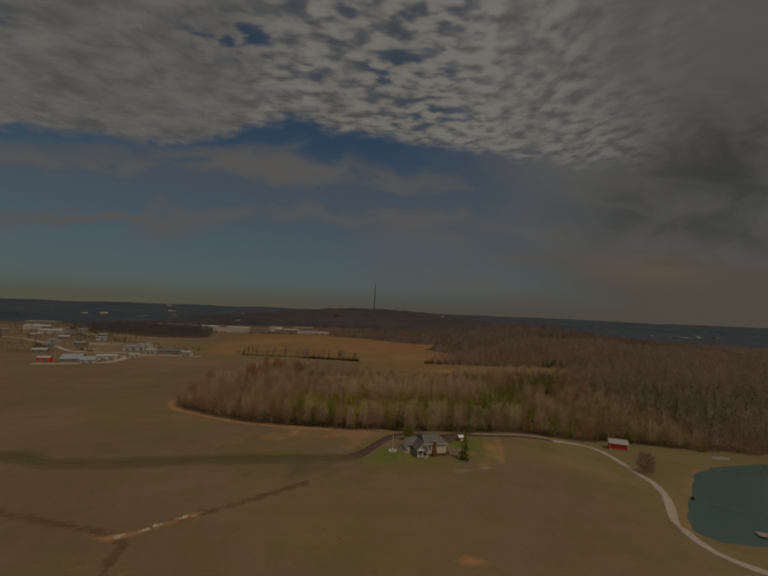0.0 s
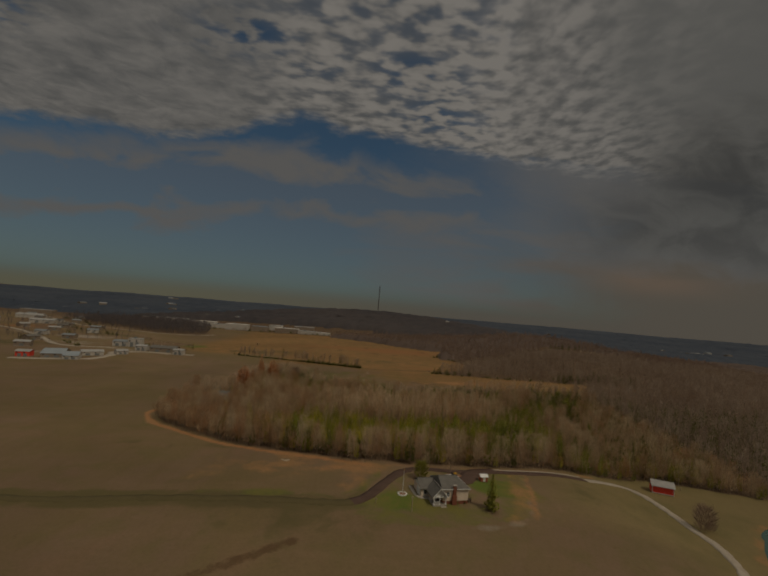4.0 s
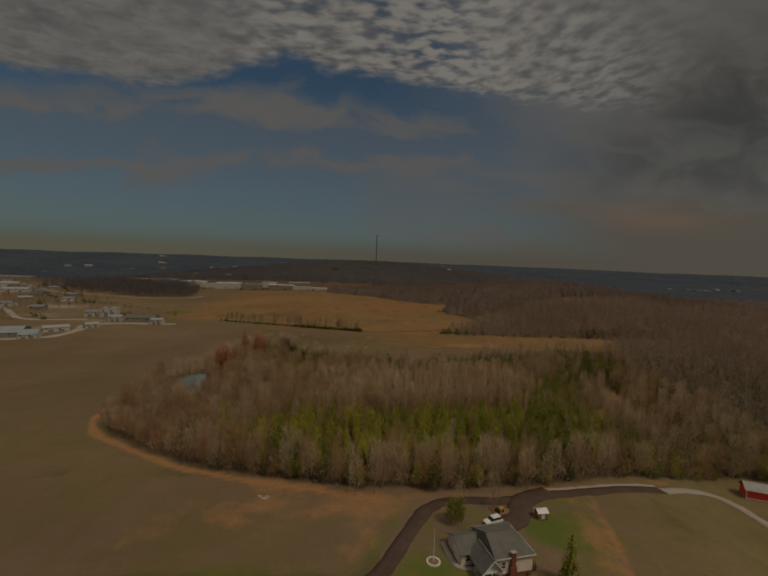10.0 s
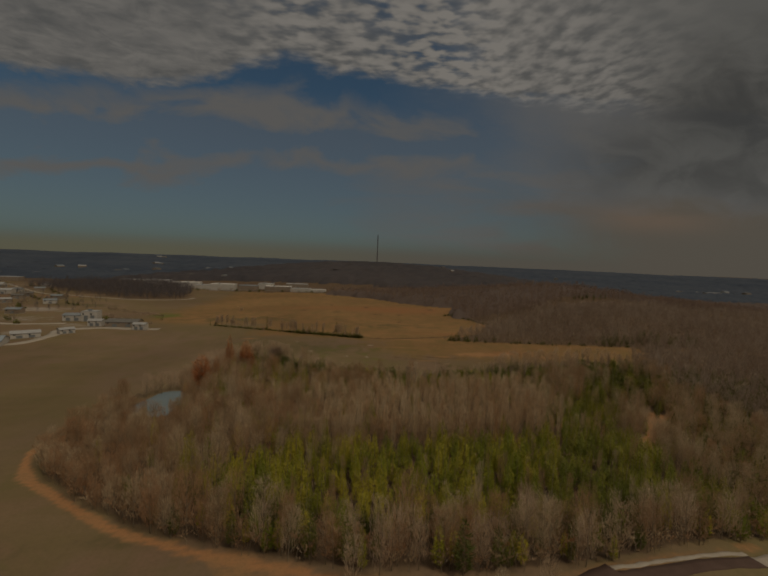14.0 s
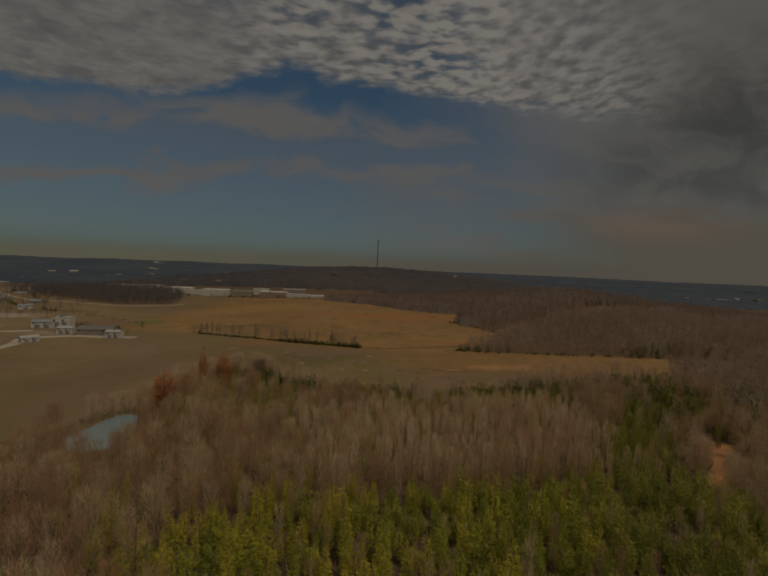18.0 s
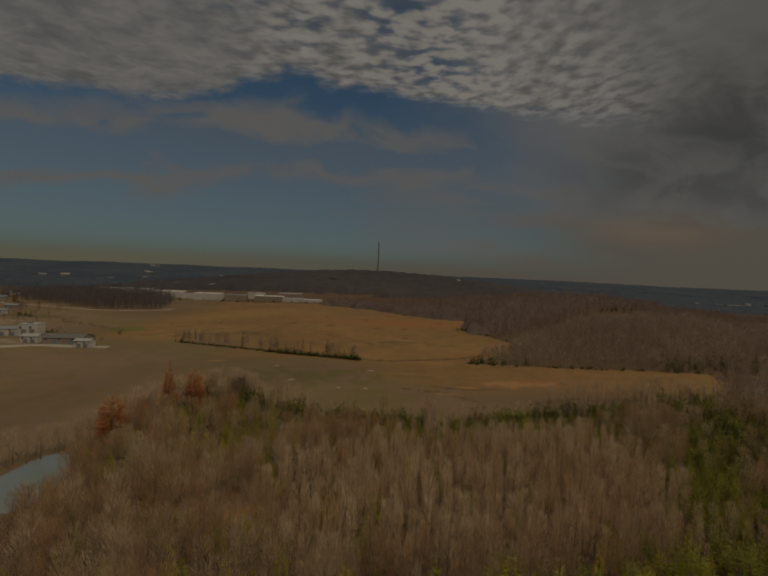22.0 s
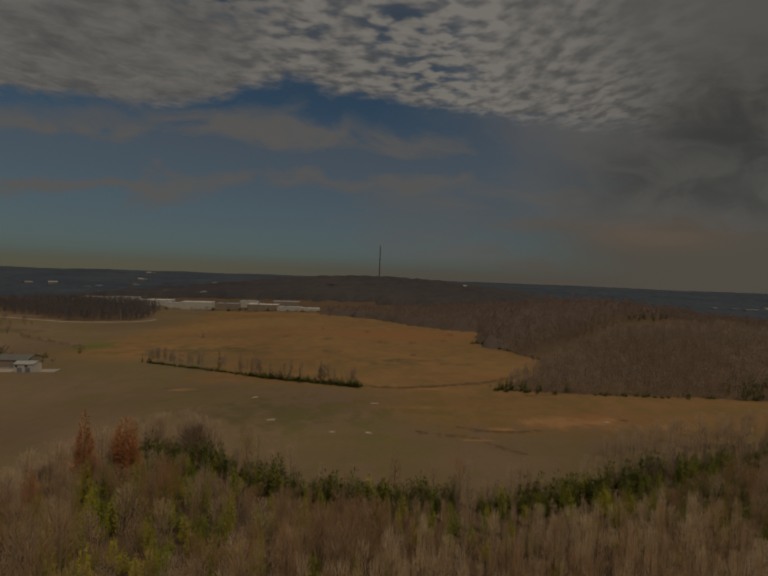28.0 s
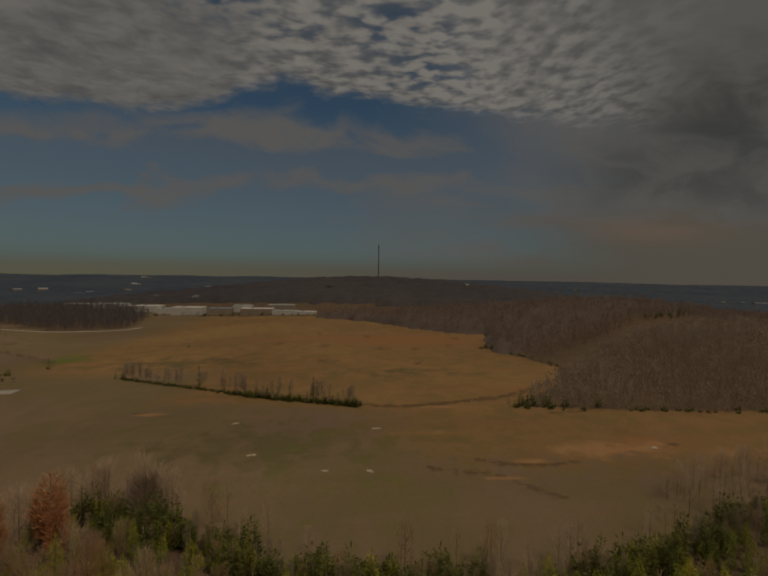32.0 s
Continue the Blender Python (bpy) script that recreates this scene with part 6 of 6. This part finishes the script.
# ---- the town and the far warehouses ----
def hall(x, y, w, d, h, rz, wall, roof, label, name="warehouse", category="building", group="", flat=False, doors=2, lights=True):
    """A plain metal hall: walls, roof, doors, windows."""
    z = float(min(H(x + a, y + b) for a in (-w / 3, 0, w / 3) for b in (-d / 3, 0, d / 3)))
    b = thing(name, x, y, z, rz, label, category, group)
    part("base", boxed(-w / 2 - 0.15, w / 2 + 0.15, -d / 2 - 0.15, d / 2 + 0.15, -2, 0.5), CONCRETE, b)
    rise = 0.0 if flat else min(d * 0.16, 3.0)
    for s in (-1, 1):
        part("wall_side", boxed(-w / 2, w / 2, s * d / 2 - 0.15, s * d / 2 + 0.15, 0.5, h), wall, b)
        if flat:
            part("wall_end", boxed(s * w / 2 - 0.15, s * w / 2 + 0.15, -d / 2 + 0.15, d / 2 - 0.15, 0.5, h), wall, b)
        else:
            part("wall_end", gable_wall(-d / 2 + 0.15, d / 2 - 0.15, s * w / 2 - 0.15, 0.5, h, rise, 0.3, "x"), wall, b)
    if flat:
        part("roof", boxed(-w / 2 - 0.2, w / 2 + 0.2, -d / 2 - 0.2, d / 2 + 0.2, h, h + 0.5), roof, b)
        part("roof_unit", boxed(-w / 5, -w / 5 + 3, -1.5, 1.5, h + 0.5, h + 1.8), GREY, b)
    else:
        gable_roof(b, -w / 2, w / 2, -d / 2, d / 2, h, rise, roof, 0.5, 0.2, "x")
    for k in range(doors):
        u = -w / 2 + w * (k + 0.7) / (doors + 0.4)
        part("loading_door", boxed(u - min(1.8, w / 8), u + min(1.8, w / 8), -d / 2 - 0.25, -d / 2 - 0.15, 0.5, h * 0.62), GREY if wall is not GREY else PALE, b)
    for k in range(max(2, int(w / 7)) if lights else 0):
        u = -w / 2 + w * (k + 0.25) / max(2, int(w / 7))
        part("window", boxed(u - 0.6, u + 0.6, -d / 2 - 0.2, -d / 2 - 0.15, h * 0.66, h * 0.86), GLASS, b)
    return b


for x, y, w, d, h, rz, wall, roof, flat, label in (
        (-282, 408, 10, 8, 4.5, 15, RED, TIN, False, "red farm shed with a pale roof at the town's edge"),
        (-266, 422, 16, 26, 3.6, 22, TAN, SLATE, False, "low wide shed with a blue-grey roof"),
        (-247, 414, 11, 16, 3.4, 22, PALE, SLATE, False, "low white shed with a blue-grey roof"),
        (-247, 441, 17, 9, 3.8, 38, PALE, TIN, False, "long white shed with a pale tin roof"),
        (-232, 462, 10, 7, 3.5, 50, PALE, TIN, False, "small white shed beside the pale yard"),
        (-252, 528, 13, 11, 9.0, 10, PALE, TIN, True, "tall white block with a flat roof"),
        (-266, 526, 16, 10, 5.5, 10, PALE, GREY, False, "white hall with a grey roof beside the tall block"),
        (-231, 500, 11, 8, 5.0, 5, PALE, TIN, False, "small white hall beside the paved yard"),
        (-209, 503, 26, 13, 4.5, 5, TAN, SHINGLE, False, "long low hall with a dark grey roof"),
        (-188, 488, 10, 7, 5.0, 5, PALE, TIN, False, "small white hall at the end of the yard"),
        (-505, 742, 34, 14, 5.5, 12, PALE, TIN, False, "long white hall on the far edge of town"),
        (-590, 830, 40, 16, 6, 15, PALE, TIN, False, "long white hall far off in the town"),
        (-690, 985, 60, 20, 7, 10, TAN, TIN, True, "long tan flat-roofed hall far off in the town"),
        (-246, 900, 42, 26, 11, 4, PALE, PALE, True, "tall white flat-roofed warehouse beyond the fields"),
        (-204, 912, 34, 24, 8, 4, TAN, GREY, True, "tan flat-roofed warehouse beyond the fields"),
        (-284, 915, 30, 22, 7, 6, PALE, TIN, True, "low white flat-roofed warehouse behind the copse"),
        (-318, 935, 36, 26, 9, 4, PALE, PALE, True, "white flat-roofed warehouse beyond the fields"),
        (-356, 950, 30, 22, 7, 8, TAN, TIN, True, "pale tan flat-roofed warehouse behind the copse"),
        (-176, 928, 26, 20, 10, 3, PALE, TIN, True, "white flat-roofed block among the warehouses"),
        (-150, 910, 46, 22, 8, 3, TAN, PALE, True, "pale tan warehouse with a pale roof"),
        (-108, 900, 36, 20, 6, 2, PALE, TIN, True, "long white flat-roofed warehouse beyond the fields"),
        (-78, 898, 30, 16, 4.5, 2, PALE, PALE, True, "low white flat-roofed shed at the end of the warehouses"),
        (-120, 938, 40, 22, 9, 3, TAN, TIN, True, "long tan flat-roofed warehouse behind the others"),
        (-395, 975, 44, 26, 8, 6, PALE, TIN, True, "pale flat-roofed warehouse beyond the copse"),
        (-450, 985, 40, 22, 7, 6, TAN, TIN, True, "tan flat-roofed warehouse far off in the town"),
        (1010, 1310, 60, 24, 10, -20, PALE, TIN, True, "white warehouse in the far valley")):
    hall(x, y, w, d, h, rz, wall, roof, label, flat=flat, doors=2 if y < 800 else 0, lights=y < 800)


def far_houses():
    rng = np.random.default_rng(77)
    spots = [(-530, 762), (-505, 775), (-452, 721), (-420, 643), (-493, 802), (-540, 885), (-440, 690), (-478, 665), (-398, 700), (-372, 648), (-562, 812), (-610, 862), (-345, 560), (-395, 585), (-360, 520), (-330, 470), (-580, 740), (-640, 900)]
    spots += [(rng.uniform(-900, -130), rng.uniform(1000, 1300)) for _ in range(9)]
    spots += [(-727, 1690), (-700, 1660), (-991, 2300), (-940, 2240), (215, 1130), (250, 1140), (348, 2200), (400, 2190), (900, 1280), (960, 1260), (1080, 1330), (1120, 1300), (-480, 1500), (-250, 1620), (-620, 1290), (-560, 1330), (-800, 1400), (-850, 1380), (-380, 1300), (-420, 1420), (-300, 1380), (180, 1330), (320, 1420), (560, 1500), (700, 1620), (620, 1300)]
    for k, (x, y) in enumerate(spots):
        big = 1.0 if y < 1300 else 1.5
        wall, roof = ((TAN, GREY), (PALE, GREY), (TAN, SHINGLE), (TAN, TIN))[k % 4]
        lift = 0 if y < 990 else 5 if y < 1300 else 8
        h = hall(x, y, 13 * big, 9 * big, (4.5 + lift) * (1 if y < 1200 else 1.1), float(rng.uniform(0, 90)), wall, roof, "small pale house among the trees far off", "house", "house", "far houses", doors=1 if y < 800 else 0, lights=y < 800)


far_houses()
LOT = worn("pale_lot", (0.40, 0.34, 0.27), (0.32, 0.27, 0.21), 0.1, 0.95)
ribbon("road_lot", smooth([(-285, 396), (-262, 404), (-236, 420), (-236, 452), (-244, 474), (-222, 490), (-200, 490), (-174, 492)], 4), 8, LOT, 0.15, "pale gravel yard along the field's edge", "road", 1.0, 7)
ribbon("road_town", smooth([(-640, 700), (-480, 640), (-380, 560), (-316, 500), (-262, 508)], 6), 6, LOT, 0.2, "pale town street past the halls", "road", 0.6, 8)
ribbon("road_far", smooth([(-620, 905), (-470, 770), (-400, 745), (-317, 722), (-258, 738), (-246, 765)], 6), 4, LOT, 0.2, "pale dirt track along the copse", "road", 0.8, 9)


def mast():
    x, y, tall = 38.5, 1172, 0
    z = float(H(x, y))
    m = thing("radio_mast", x, y, z, 0, "tall dark steel lattice radio mast on the ridge", "mast")
    tall, r = 129 - z, 1.1
    legs = [(r * math.cos(a), r * math.sin(a)) for a in (0.5, 0.5 + 2.0944, 0.5 + 4.1888)]
    for px, py in legs:
        part("leg", tube(bmesh.new(), (px, py, -1), (px * 0.8, py * 0.8, tall), 0.34, 0.28, 5), STEEL, m)
    n = 16
    for k in range(n):
        for i in range(3):
            a, b = legs[i], legs[(i + 1) % 3]
            z0, z1 = tall * k / n, tall * (k + 1) / n
            if k % 2:
                a, b = b, a
            part("brace", tube(bmesh.new(), (a[0] * 0.9, a[1] * 0.9, z0), (b[0] * 0.9, b[1] * 0.9, z1), 0.2, 0.2, 4), STEEL, m)
    part("antenna", tube(bmesh.new(), (0, 0, tall), (0, 0, tall + 4), 0.3, 0.15, 5), STEEL, m)


mast()
